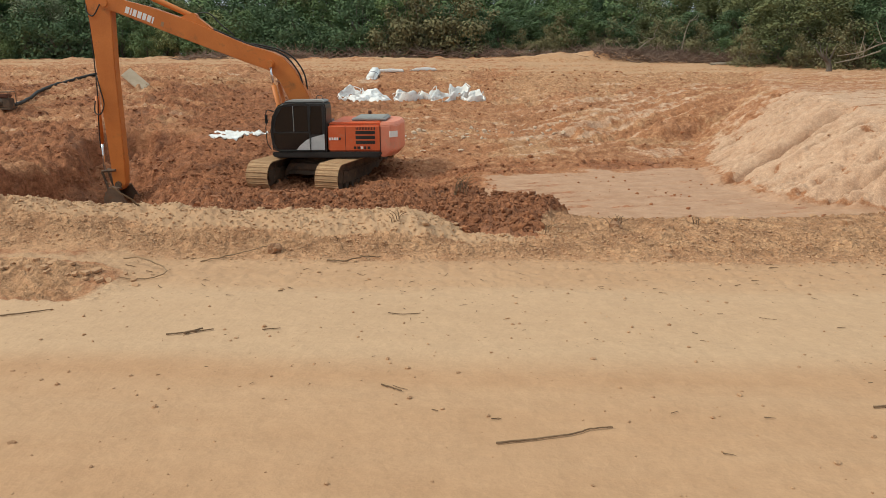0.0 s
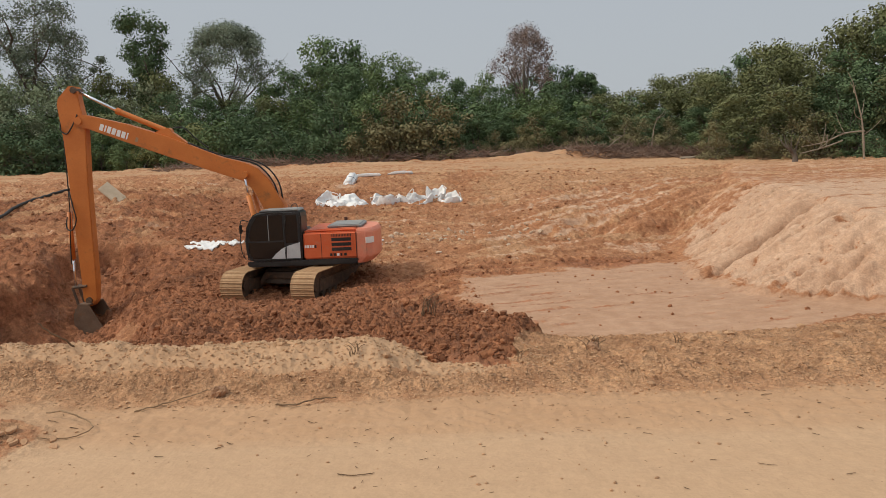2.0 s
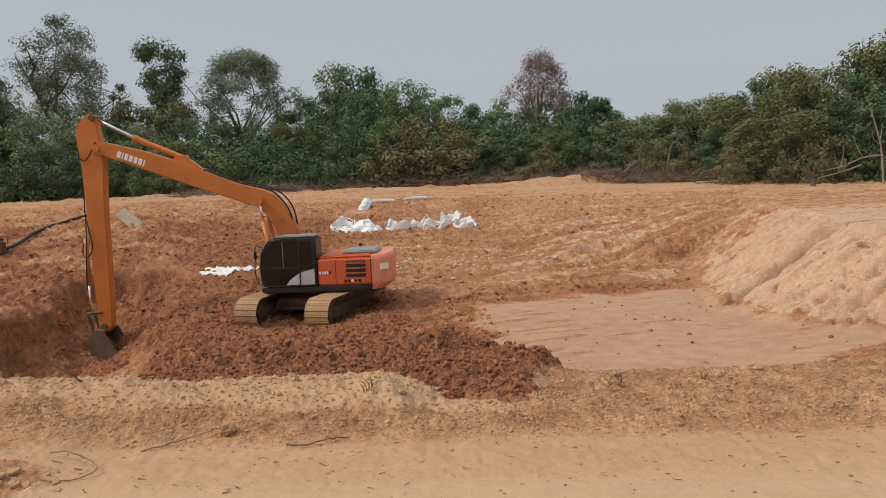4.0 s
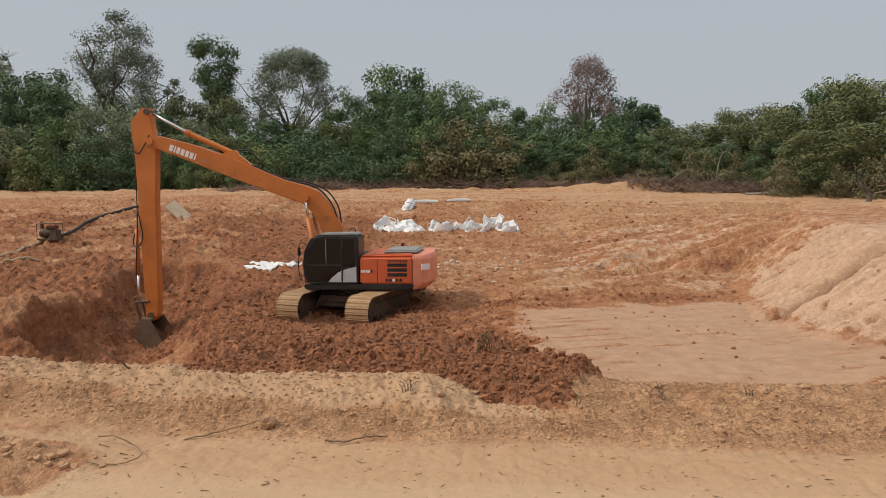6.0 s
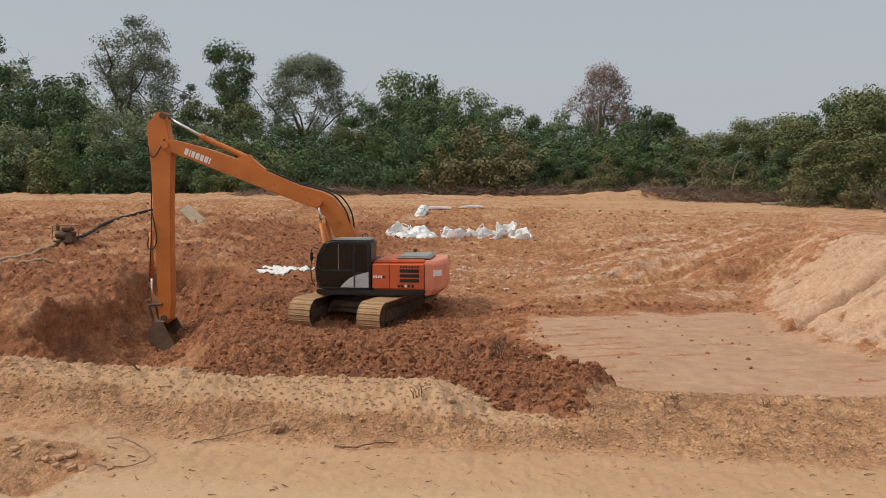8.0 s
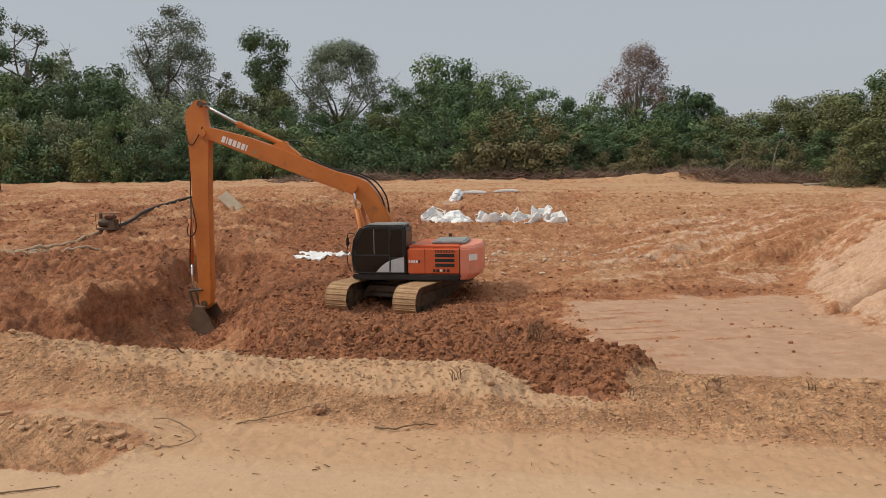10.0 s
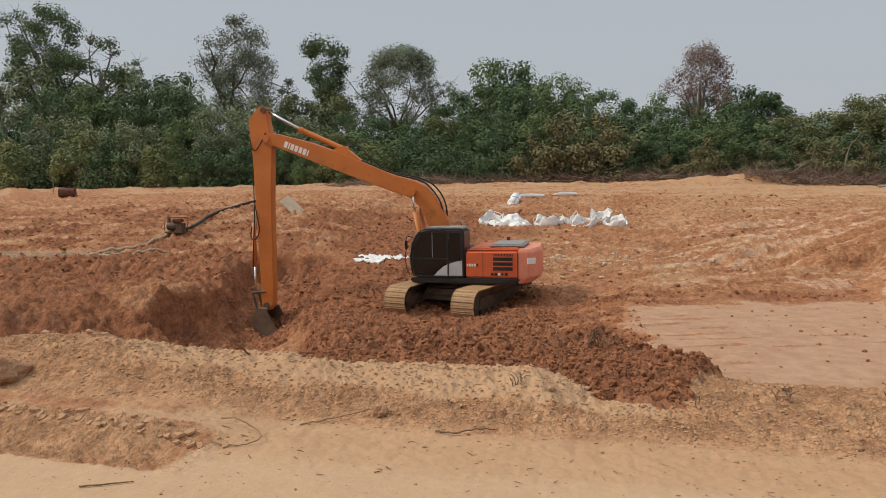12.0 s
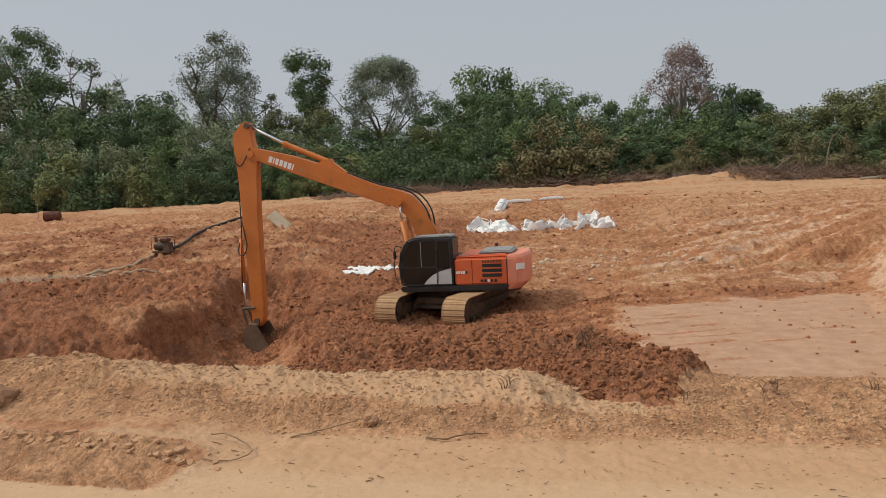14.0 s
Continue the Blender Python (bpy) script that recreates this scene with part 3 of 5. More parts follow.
    z = z + ease(-12, -15, x) * ease(25, 26, y) * ease(52, 48, y) * (lumps(x, y, 0.6, 7) - 0.4) * 0.28
    churned = ease(-11.0, -13.0, x) * ease(13, 15, y) * ease(31.5, 30, y)
    z = z + churned * ((lumps(x, y, 0.9, 4) - 0.4) * 0.34 + (lumps(x, y, 0.33, 6) - 0.4) * 0.16)
    tread = ease(3.42, 3.5, y + 0.05 * x) * ease(3.72, 3.64, y + 0.05 * x) * ease(-2.3, -2.8, x) * ease(-8, -6, x)
    z = z - tread * 0.010 + tread * 0.012 * np.abs(np.sin((x + 0.6 * np.abs(y + 0.03 * x - 3.87)) * math.pi / 0.05))
    z = z + band * (lumps(x, y, 0.09, 8) - 0.35) * 0.05
    z = z + 0.012 * wave(x / 0.9, y / 0.25, 11) * ease(4.9, 4.4, y) + (0.020 * np.abs(wave(x / 0.16, y / 0.10, 5)) + 0.018 * np.abs(wave(x / 0.08, y / 0.04, 1))) * ease(3.5, 4.2, y) * ease(5, 4.6, y)
    z = z + wet * 0.06 * wave((x + 0.4 * y) / 2.5, (y - 0.35 * x) / 0.35, 6)
    z = z + puddle * (-1.78 - z)
    z = np.where(y > 95, z * ease(140, 95, y) + 1.5 * ease(95, 140, y), z)
    return z, {"mud": mud, "sand": sand, "wet": wet, "clay": clay, "worn": worn, "dry": dry}


def ground_at(x, y):
    return float(terrain(x, y)[0])


def sheet():
    az = np.concatenate([np.linspace(-180, -52, 30)[:-1], np.arange(-49, 35, 0.155), np.linspace(38, 180, 32)])
    r = np.concatenate([[0.25, 0.6, 0.95], np.arange(1.25, 3, 0.024), np.arange(3, 7.2, 0.02), np.arange(7.2, 20, 0.042), np.arange(20, 26, 0.055), np.arange(26, 50, 0.09), np.arange(50, 66, 0.2), np.geomspace(66, 3500, 42)])
    a = np.radians(az[:-1])
    x, y = np.outer(r, np.sin(a)), 0.2 + np.outer(r, np.cos(a))
    z, soils = terrain(x, y)
    nr, na = x.shape
    co = np.empty((nr * na + 1, 3), np.float32)
    co[:-1, 0], co[:-1, 1], co[:-1, 2] = x.ravel(), y.ravel(), z.ravel()
    co[-1] = (0, 0.2, 0)
    i, j = np.meshgrid(np.arange(nr - 1), np.arange(na), indexing="ij")
    j2 = (j + 1) % na
    quads = np.stack([i * na + j, i * na + j2, (i + 1) * na + j2, (i + 1) * na + j], -1).reshape(-1, 4)[:, ::-1]
    k = np.arange(na)
    tris = np.stack([np.full(na, nr * na), (k + 1) % na, k], 1)[:, ::-1]
    me = bpy.data.meshes.new("ground")
    me.vertices.add(len(co))
    me.vertices.foreach_set("co", co.ravel())
    me.loops.add(quads.size + tris.size)
    me.loops.foreach_set("vertex_index", np.concatenate([quads.ravel(), tris.ravel()]).astype(np.int32))
    me.polygons.add(len(quads) + len(tris))
    me.polygons.foreach_set("loop_start", np.concatenate([np.arange(len(quads)) * 4, quads.size + np.arange(len(tris)) * 3]).astype(np.int32))
    me.update(calc_edges=True)
    me.polygons.foreach_set("use_smooth", np.ones(len(me.polygons), bool))
    for name, v in soils.items():
        at = me.attributes.new(name, "FLOAT", "POINT")
        at.data.foreach_set("value", np.append(v.ravel(), 0).astype(np.float32))
    me.validate()
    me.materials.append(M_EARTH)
    ob = new("ground", me)
    return tagged(ob, "bare red and tan earth of a dug-out site", "ground", kind="structure")


sheet()


# ---- trees ----
def unit(n, rng):
    v = rng.normal(size=(n, 3))
    return v / np.linalg.norm(v, axis=1, keepdims=True)


def leaves(centres, radii, count, size, rng, flat=1.0, droop=0.0):
    """Many small bent leaf sprays round clump centres: vertices and faces."""
    centres, radii = np.asarray(centres, float), np.asarray(radii, float)
    pick = rng.choice(len(centres), count, p=radii ** 2 / (radii ** 2).sum())
    d = unit(count, rng)
    rad = radii[pick] * (0.2 + 0.95 * rng.rand(count) ** 0.55)
    p = centres[pick] + d * rad[:, None] * np.array([1, 1, flat])
    nrm = d * 0.9 + unit(count, rng) * 0.5 + np.array([0, 0, 0.35])
    nrm /= np.linalg.norm(nrm, axis=1, keepdims=True)
    side = np.cross(nrm, unit(count, rng))
    side /= np.linalg.norm(side, axis=1, keepdims=True)
    fwd = np.cross(side, nrm)
    fwd[:, 2] -= droop
    s = size * (0.6 + 0.8 * rng.rand(count))[:, None]
    a = p - fwd * s * 0.55
    b = p + side * s * 0.34 - nrm * s * 0.10
    c = p + fwd * s * 0.6 - nrm * s * 0.12
    e = p - side * s * 0.34 - nrm * s * 0.10
    v = np.stack([a, b, c, e], 1).reshape(-1, 3)
    i = np.arange(count) * 4
    return v, np.concatenate([np.stack([i, i + 1, i + 2], 1), np.stack([i, i + 2, i + 3], 1)])


def limb(bm, rng, start, direction, length, r0, r1, bend=0.25, n=5):
    """A crooked tapering branch; returns its points."""
    pts = [Vector(start)]
    d = Vector(direction).normalized()
    for k in range(n):
        d = (d + Vector(rng.normal(size=3)) * bend * 0.5).normalized()
        pts.append(pts[-1] + d * length / n)
    pipe(bm, pts, r0, r1, 7 if r0 > 0.12 else 3)
    return pts


def make_tree(seed, height, spread, leaf_mat, trunk_h=0.4, clumps=14, clump_r=0.30, count=1400, size=0.42, flat=0.75, shape="round", limbs=7, bare=0, lean=0.0, droop=0.0, low=0.0, reach=0.30, near_r=0.35):
    """A tree standing at the origin: tapered trunk with limbs, and a crown of leaf sprays in uneven clumps."""
    rng = np.random.RandomState(seed)
    root = new("tree")
    bm = bmesh.new()
    r = 0.018 * height + 0.04
    top = Vector((lean * height, 0, height * min(0.93, trunk_h + reach)))
    trunk = limb(bm, rng, (0, 0, -0.4), top, top.length, r, r * (0.45 if reach < 0.35 else 0.16), 0.12, 6)
    centres, radii = [], []
    for k in range(limbs):
        a = k * 2.4 + rng.rand()
        f = rng.rand()
        base = trunk[3 + int(f * 3)]
        out = spread * (0.45 + 0.45 * rng.rand())
        end_h = height * (trunk_h + (0.92 - trunk_h) * (0.25 + 0.75 * rng.rand()))
        goal = Vector((math.cos(a) * out + lean * height, math.sin(a) * out, end_h))
        pts = limb(bm, rng, base, goal - base, (goal - base).length, r * 0.4, r * 0.07, 0.35, 6)
        for tip in (pts[-1], pts[-2]):
            for s in range(2 + bare):
                limb(bm, rng, tip, Vector(rng.normal(size=3)) + Vector((0, 0, 0.6)), spread * 0.35, r * 0.09, 0.012, 0.5, 4)
        centres.append(pts[-1])
        radii.append(spread * clump_r * (0.7 + 0.6 * rng.rand()))
    while len(centres) < clumps:
        a, q = rng.rand() * math.tau, rng.rand()
        h = low + (1 - low) * rng.rand()
        lo, hi = height * trunk_h, height * 0.93
        if shape == "round":
            w = math.sin(math.pi * min(1, 0.18 + 0.80 * h)) ** 0.6
        elif shape == "cone":
            w = 1.05 - 0.8 * h
        elif shape == "flag":
            w = 0.15 + 0.9 * h ** 1.4
        else:
            w = 0.85
        if shape == "dome":
            h = rng.rand() ** 0.8
            w = 1.12 * math.cos(h * math.pi / 2) ** 0.75
            h = 0.12 + 0.88 * math.sin(h * math.pi / 2)
        rr = spread * w * (near_r + (1 - near_r) * math.sqrt(q)) * 0.85
        c = Vector((math.cos(a) * rr + lean * height, math.sin(a) * rr, lo + (hi - lo) * h))
        b0 = min(trunk[2:] + centres, key=lambda q: (q - c).length + 1.5 * max(0, q.z - c.z))
        limb(bm, rng, b0, c - b0, (c - b0).length, r * 0.16, 0.02, 0.35, 4)
        centres.append(c)
        radii.append(spread * clump_r * (0.65 + 0.7 * rng.rand()))
    trunk_ob = part("trunk", bm, M_BARK, root, smooth=True)
    v, f = leaves([tuple(c) for c in centres], radii, count, size, rng, flat, droop)
    crown = new("crown", raw_mesh("crown", v, f, leaf_mat))
    crown.parent = root
    return root


def plant(ob, x, y, scale=1.0, turn=0.0, sink=0.0, wide=1.0):
    z = ground_at(x, y) - sink
    return Matrix.Translation((x, y, z)) @ Matrix.Rotation(turn, 4, "Z") @ Matrix.Diagonal((scale * wide, scale * wide, scale, 1))


def put_copy(src, x, y, scale, turn, label, category, group, wide=1.0, sink=0.0):
    ob = copy_thing(src, Matrix())
    ob.matrix_basis = plant(src, x, y, scale, turn, sink, wide)
    return tagged(ob, label, category, group)


def remove_thing(ob):
    for o in list(ob.children_recursive) + [ob]:
        bpy.data.objects.remove(o)


def forest():
    rng = np.random.RandomState(5)
    # nine models, one unit of height each, scaled where they stand
    broad = [make_tree(11 + k, 10, 3.6, mt, 0.08, 44, 0.27, 6000, 0.235, 0.85, "round", 7, low=0.0) for k, mt in enumerate((M_LEAF_DARK, M_LEAF, M_LEAF_DARK, M_LEAF_OLIVE))]
    fine = [make_tree(21 + k, 10, 2.7, M_LEAF_FINE, 0.05, 38, 0.29, 5200, 0.215, 1.25, "column", 7, droop=0.35) for k in range(2)]
    scrub = [make_tree(31 + k, 5, 2.6, mt, 0.0, 26, 0.33, 2800, 0.22, 0.8, "round", 6) for k, mt in enumerate((M_LEAF, M_LEAF_LIGHT, M_LEAF_DRY, M_LEAF_DARK))]
    # height of the tree tops over the eye, by direction, in degrees
    top_az = [-60, -44, -42.5, -40, -37, -34, -32.2, -30, -28, -25, -21, -19.4, -18, -13.5, -12.4, -10.7, -9, -7.5, -4.3, -1.9, -0.5, 1.5, 3.9, 5.2, 7.1, 8.6, 10.3, 11.3, 14.3, 18, 21.6, 24, 27.3, 29.8, 45]
    top_el = [7.8, 7.8, 8.4, 7.4, 8.2, 8.2, 7.0, 7.0, 6.6, 6.2, 6.5, 5.8, 5.0, 5.5, 6.6, 8.0, 8.6, 8.1, 7.4, 6.8, 5.7, 5.3, 5.8, 5.3, 6.5, 6.4, 5.4, 4.2, 4.6, 5.2, 6.3, 6.5, 7.5, 8.4, 9.0]
    group = "trees at the edge of the site"
    for row, (dist, share, step) in enumerate(((67, 0.64, 2.9), (72, 0.90, 2.5), (78, 1.06, 1.75))):
        az = -56.0
        while az < 42:
            az += step * (0.8 + 0.4 * rng.rand())
            a = radians(az)
            dd = (dist + 3 * (rng.rand() - 0.5)) - (9 if az > 19 else 4 * ease(10, 19, az) if az > 10 else 0)
            dd = dd * (0.98 / math.cos(a) if az < -12 else 1.0)
            x, y = dd * math.sin(a), dd * math.cos(a)
            base = ground_at(x, y)
            h = (1.55 + dd * math.tan(radians(float(np.interp(az, top_az, top_el)))) - base) * share * (0.93 + 0.12 * rng.rand())
            if az < -25:
                src = fine[rng.randint(2)] if rng.rand() < 0.6 else broad[rng.randint(3)]
            elif -25 <= az < -13:
                src = (broad + fine)[rng.randint(5)]
            else:
                src = broad[rng.randint(3)] if az < 10 or rng.rand() < 0.35 else broad[3]
            wide = 1.0 if src in broad else 1.15
            text = "feathery light green tree in a dense row" if src in fine else "dense dark green broadleaf tree at the site's edge"
            put_copy(src, x, y, h / 9.9, rng.rand() * math.tau, text, "tree", group, wide * min(1.5, max(0.9, 7.5 / h)))
    az = -56.0
    while az < 42:
        az += 1.55 * (0.7 + 0.6 * rng.rand())
        a = radians(az)
        dd = 62.5 + 2.5 * rng.rand() - (8 if az > 19 else 4 * float(ease(10, 19, az)))
        dd = dd * (0.98 / math.cos(a) if az < -12 else 1.0)
        x, y = dd * math.sin(a), dd * math.cos(a)
        h = (2.3 + 2.2 * rng.rand()) * dd / 63
        if -8 < az < -1:
            src, text = scrub[2], "dry olive-brown shrub below green trees"
            h += 1.2
        elif az > 1:
            src, text = scrub[rng.choice([0, 2, 2, 3])], "low shrub at the foot of the trees"
            h *= 0.72
        else:
            src, text = scrub[rng.choice([0, 1, 3, 3])], "leafy green shrub at the foot of the trees"
        put_copy(src, x, y, h / 4.9, rng.rand() * math.tau, text, "shrub", "shrubs along the levee", 1.05, 0.1)
    az = -56.0
    while az < 20:
        az += 2.1 * (0.8 + 0.4 * rng.rand())
        a = radians(az)
        dd = 70.5 * (0.98 / math.cos(a) if az < -12 else 1.0)
        put_copy(scrub[rng.choice([0, 3])], dd * math.sin(a), dd * math.cos(a), dd / 63 * 4.6 / 4.9, rng.rand() * math.tau, "leafy green undergrowth between the trees", "shrub", "shrubs along the levee", 1.15, 0.2)
    for ob in broad + fine + scrub:
        remove_thing(ob)
    # single trees that stand over the rest
    def single(az, el, dist, label, **kw):
        a = radians(az)
        x, y = dist * math.sin(a), dist * math.cos(a)
        h = 1.55 + dist * math.tan(radians(el)) - ground_at(x, y)
        t = make_tree(height=h, **kw)
        t.matrix_basis = plant(t, x, y)
        tagged(t, label, "tree", "tall trees over the wood")
    single(-41.3, 12.6, 104, "tall dark dense tree over the wood", seed=51, spread=5.2, leaf_mat=M_LEAF_DARK, trunk_h=0.42, clumps=75, clump_r=0.24, count=15000, size=0.26, shape="round")
    single(-38.3, 11.4, 100, "half-bare grey tree with thin pale branches", seed=52, spread=4.4, leaf_mat=M_LEAF_GREY, trunk_h=0.40, clumps=12, clump_r=0.2, count=1500, size=0.27, limbs=12, bare=2)
    single(-35.8, 9.0, 98, "sparse grey-green tree over the wood", seed=53, spread=3.6, leaf_mat=M_LEAF_GREY, trunk_h=0.45, clumps=10, clump_r=0.25, count=1700, size=0.28)
    single(-28.6, 12.7, 90, "tall open-crowned tree with a visible straight trunk", seed=54, spread=5.0, leaf_mat=M_LEAF_GREY, trunk_h=0.40, clumps=95, clump_r=0.24, count=15000, size=0.20, limbs=9, shape="round", reach=0.40, near_r=0.35)
    single(-25.6, 9.3, 88, "thin half-bare tree with sparse leaves", seed=55, spread=2.4, leaf_mat=M_LEAF_GREY, trunk_h=0.35, clumps=10, clump_r=0.22, count=1100, size=0.25, limbs=10, bare=2)
    single(-22.6, 10.9, 84, "tree overgrown with dark green creeper", seed=56, spread=3.4, leaf_mat=M_LEAF_DARK, trunk_h=0.36, clumps=80, clump_r=0.30, count=13000, size=0.22, shape="flag", limbs=3, bare=2, lean=0.03, near_r=0.1)
    single(-16.7, 10.4, 82, "round-crowned dark tree with an open branching trunk", seed=57, spread=5.2, leaf_mat=M_LEAF_GREY, trunk_h=0.34, clumps=150, clump_r=0.20, count=20000, size=0.19, flat=0.7, shape="dome", limbs=9, near_r=0.45)
    single(5.7, 9.8, 76, "dying tree with dry red-brown leaves", seed=58, spread=2.9, leaf_mat=M_LEAF_BROWN, trunk_h=0.42, clumps=46, clump_r=0.27, count=8500, size=0.155, flat=1.1, shape="round", limbs=10, bare=1, near_r=0.2)
    single(10.4, 6.1, 78, "small-topped tree over the wood", seed=59, spread=2.0, leaf_mat=M_LEAF_DARK, trunk_h=0.6, clumps=9, clump_r=0.35, count=1700, size=0.28)


forest()


# ---- long-reach excavator, arm lowered into the hole ----
def round_outline(x0, x1, z0, z1, r, n=5):
    out = []
    for cx, cz, a0 in ((x1 - r, z1 - r, 0), (x0 + r, z1 - r, 90), (x0 + r, z0 + r, 180), (x1 - r, z0 + r, 270)):
        for k in range(n):
            a = radians(a0 + 90 * k / (n - 1))
            out.append((cx + r * math.cos(a), cz + r * math.sin(a)))
    return out


def moved(bm, m):
    bmesh.ops.transform(bm, matrix=m, verts=bm.verts)
    return bm


def track_loop(length, h, s):
    """Place and slope at distance s round a track's loop."""
    r = h / 2
    flat = length - 2 * r
    total = 2 * flat + math.tau * r
    s = s % total
    if s < flat:
        return (-flat / 2 + s, h, 0.0)
    s -= flat
    if s < math.pi * r:
        a = s / r
        return (flat / 2 + r * math.sin(a), r + r * math.cos(a), -a)
    s -= math.pi * r
    if s < flat:
        return (flat / 2 - s, 0, -math.pi)
    a = (s - flat) / r
    return (-flat / 2 - r * math.sin(a), r - r * math.cos(a), -math.pi - a)


def make_track(parent, turn, side):
    length, h, width = 4.9, 0.95, 0.80
    r = h / 2
    total = 2 * (length - h) + math.tau * r
    m = Matrix.Rotation(turn, 4, "Z") @ Matrix.Translation((0, side * 1.26, 0.04))
    # chain inside the shoes
    track = part("track", moved(prism([(x, 0.10 + z * 0.80 / 0.92) for x, z in round_outline(-length / 2 + 0.10, length / 2 - 0.10, 0.0, h, r - 0.02, 8)], -0.13, 0.13, 0.0), m), M_STEEL, parent, "muddy crawler chain")
    bm = prism([(-0.088, 0), (0.088, 0), (0.088, 0.025), (0.075, 0.03), (0.070, 0.046), (0.056, 0.046), (0.050, 0.030), (0.008, 0.030), (0.004, 0.040), (-0.010, 0.040), (-0.014, 0.030), (-0.088, 0.028)], -width / 2, width / 2, 0.0)
    me = bpy.data.meshes.new("shoe")
    bmesh.ops.recalc_face_normals(bm, faces=bm.faces)
    bm.to_mesh(me)
    bm.free()
    me.materials.append(M_SHOE)
    n = 61
    for k in range(n):
        x, z, a = track_loop(length, h, total * k / n)
        ob = new("shoe", me)
        ob.parent = track
        ob.matrix_basis = m @ Matrix.Translation((x, 0, z)) @ Matrix.Rotation(-a, 4, "Y")
    # side frame, rollers, end wheels
    beam = prism([(-1.75, 0.25), (1.75, 0.25), (1.6, 0.66), (-1.6, 0.66)], -0.22, 0.22, 0.03)
    part("track_frame", moved(beam, m), M_STEEL, parent)
    for x, name in ((length / 2 - r, "idler"), (-length / 2 + r, "sprocket")):
        bm = bmesh.new()
        rod(bm, (x, -0.2, r + 0.02), (x, 0.2, r + 0.02), 0.37, sides=24)
        rod(bm, (x, -0.26, r + 0.02), (x, 0.26, r + 0.02), 0.16, sides=14)
        if name == "sprocket":
            for k in range(16):
                a = k * math.tau / 16
                rod(bm, (x + 0.36 * math.cos(a), -0.05, r + 0.02 + 0.36 * math.sin(a)), (x + 0.36 * math.cos(a), 0.05, r + 0.02 + 0.36 * math.sin(a)), 0.045, sides=6)
        part(name, moved(bm, m), M_STEEL, parent)
    for k in range(7):
        x = -1.45 + k * 0.48
        bm = bmesh.new()
        rod(bm, (x, -0.24, 0.17), (x, 0.24, 0.17), 0.10, sides=12)
        part("roller", moved(bm, m), M_STEEL, parent)


def excavator():
    base = empty("excavator", Matrix.Translation((-5.50, 25.2, -2.97)) @ Matrix.Rotation(radians(180), 4, "Z"))
    tagged(base, "orange long-reach crawler excavator with black cab, bucket down in mud", "excavator")
    turn = radians(75)
    for side in (-1, 1):
        make_track(base, turn, side)
    m = Matrix.Rotation(turn, 4, "Z")
    bm = prism([(-1.1, 0.45), (1.1, 0.45), (0.75, 0.92), (-0.75, 0.92)], -0.95, 0.95, 0.04)
    part("undercarriage", moved(bm, m), M_STEEL, base, "muddy dark steel centre frame")
    for sx in (-1, 1):
        arch = prism([(-1.0, 0.32), (-0.75, 0.62), (0.75, 0.62), (1.0, 0.32), (1.0, 0.55), (0.8, 0.84), (-0.8, 0.84), (-1.0, 0.55)], -0.13, 0.13, 0.02)
        part("cross_beam", moved(arch, m @ Matrix.Translation((sx * 0.95, 0, 0)) @ Matrix.Rotation(radians(90), 4, "Z")), M_STEEL, base)
    bm = bmesh.new()
    rod(bm, (0, 0, 0.88), (0, 0, 1.10), 0.72, sides=32)
    part("swing_ring", bm, M_STEEL, base)
    # turntable
    part("turntable", block(-2.2, 1.42, -1.28, 1.28, 1.08, 1.22, 0.03), M_BLACK, base, "black turntable deck")
    for y0 in (1.22, -1.36):
        part("side_skirt", prism([(-2.25, 1.24), (-2.05, 1.08), (1.36, 1.08), (1.47, 1.14), (1.47, 1.27), (-2.1, 1.28)], y0, y0 + 0.14, 0.03), M_BLACK, base, "black rounded side skirt")
    # engine house
    back = Matrix.Translation((-0.18, 0, 0))
    part("engine_house", block(-2.02, -0.24, -1.33, 1.33, 1.28, 2.16, 0.05, 3), M_RED, base, "faded red-orange engine house").matrix_basis = back
    part("hood", prism([(-2.05, 2.15), (-0.22, 2.15), (-0.30, 2.24), (-1.98, 2.27)], -1.2, 1.2, 0.04, 3), M_RED, base, "faded red-orange hood").matrix_basis = back
    part("hood_cover", prism([(-2.15, 2.26), (-0.95, 2.26), (-1.02, 2.36), (-2.08, 2.36)], -0.75, 0.95, 0.04, 3), M_GREY, base, "dusty grey-green hood cover").matrix_basis = back
    part("panel_joint", block(-0.835, -0.82, 1.326, 1.334, 1.30, 2.12, 0.0), M_BLACK, base, "dark panel joint").matrix_basis = back
    part("panel_joint", block(-1.995, -1.975, 1.326, 1.336, 1.28, 2.14, 0.0), M_BLACK, base, "dark panel joint").matrix_basis = back
    grille = part("grille", block(-1.70, -1.04, 1.30, 1.337, 1.50, 2.10, 0.005), M_RED, base, "side grille with dark slots")
    grille.matrix_basis = Matrix.Translation((-0.22, 0, 0)) @ Matrix.Diagonal((1.06, 1, 1, 1))
    for z in (1.53, 1.69, 1.85):
        part("slot", block(-1.68, -1.06, 1.325, 1.3405, z, z + 0.12, 0.004), M_BLACK, grille, "black air slot")
    for k in range(13):
        part("slat", block(-1.68 + k * 0.048, -1.655 + k * 0.048, 1.326, 1.342, 2.00, 2.09, 0.003), M_BLACK, grille)
    for k, w in enumerate((0.08, 0.09, 0.08, 0.06, 0.09)):
        part("lettering_bar", block(-1.10 - k * 0.115 - w, -1.10 - k * 0.115, 1.336, 1.341, 1.37, 1.455, 0.0), M_BLACK if k != 2 else M_WHITE, base, "lettering bar").matrix_basis = back
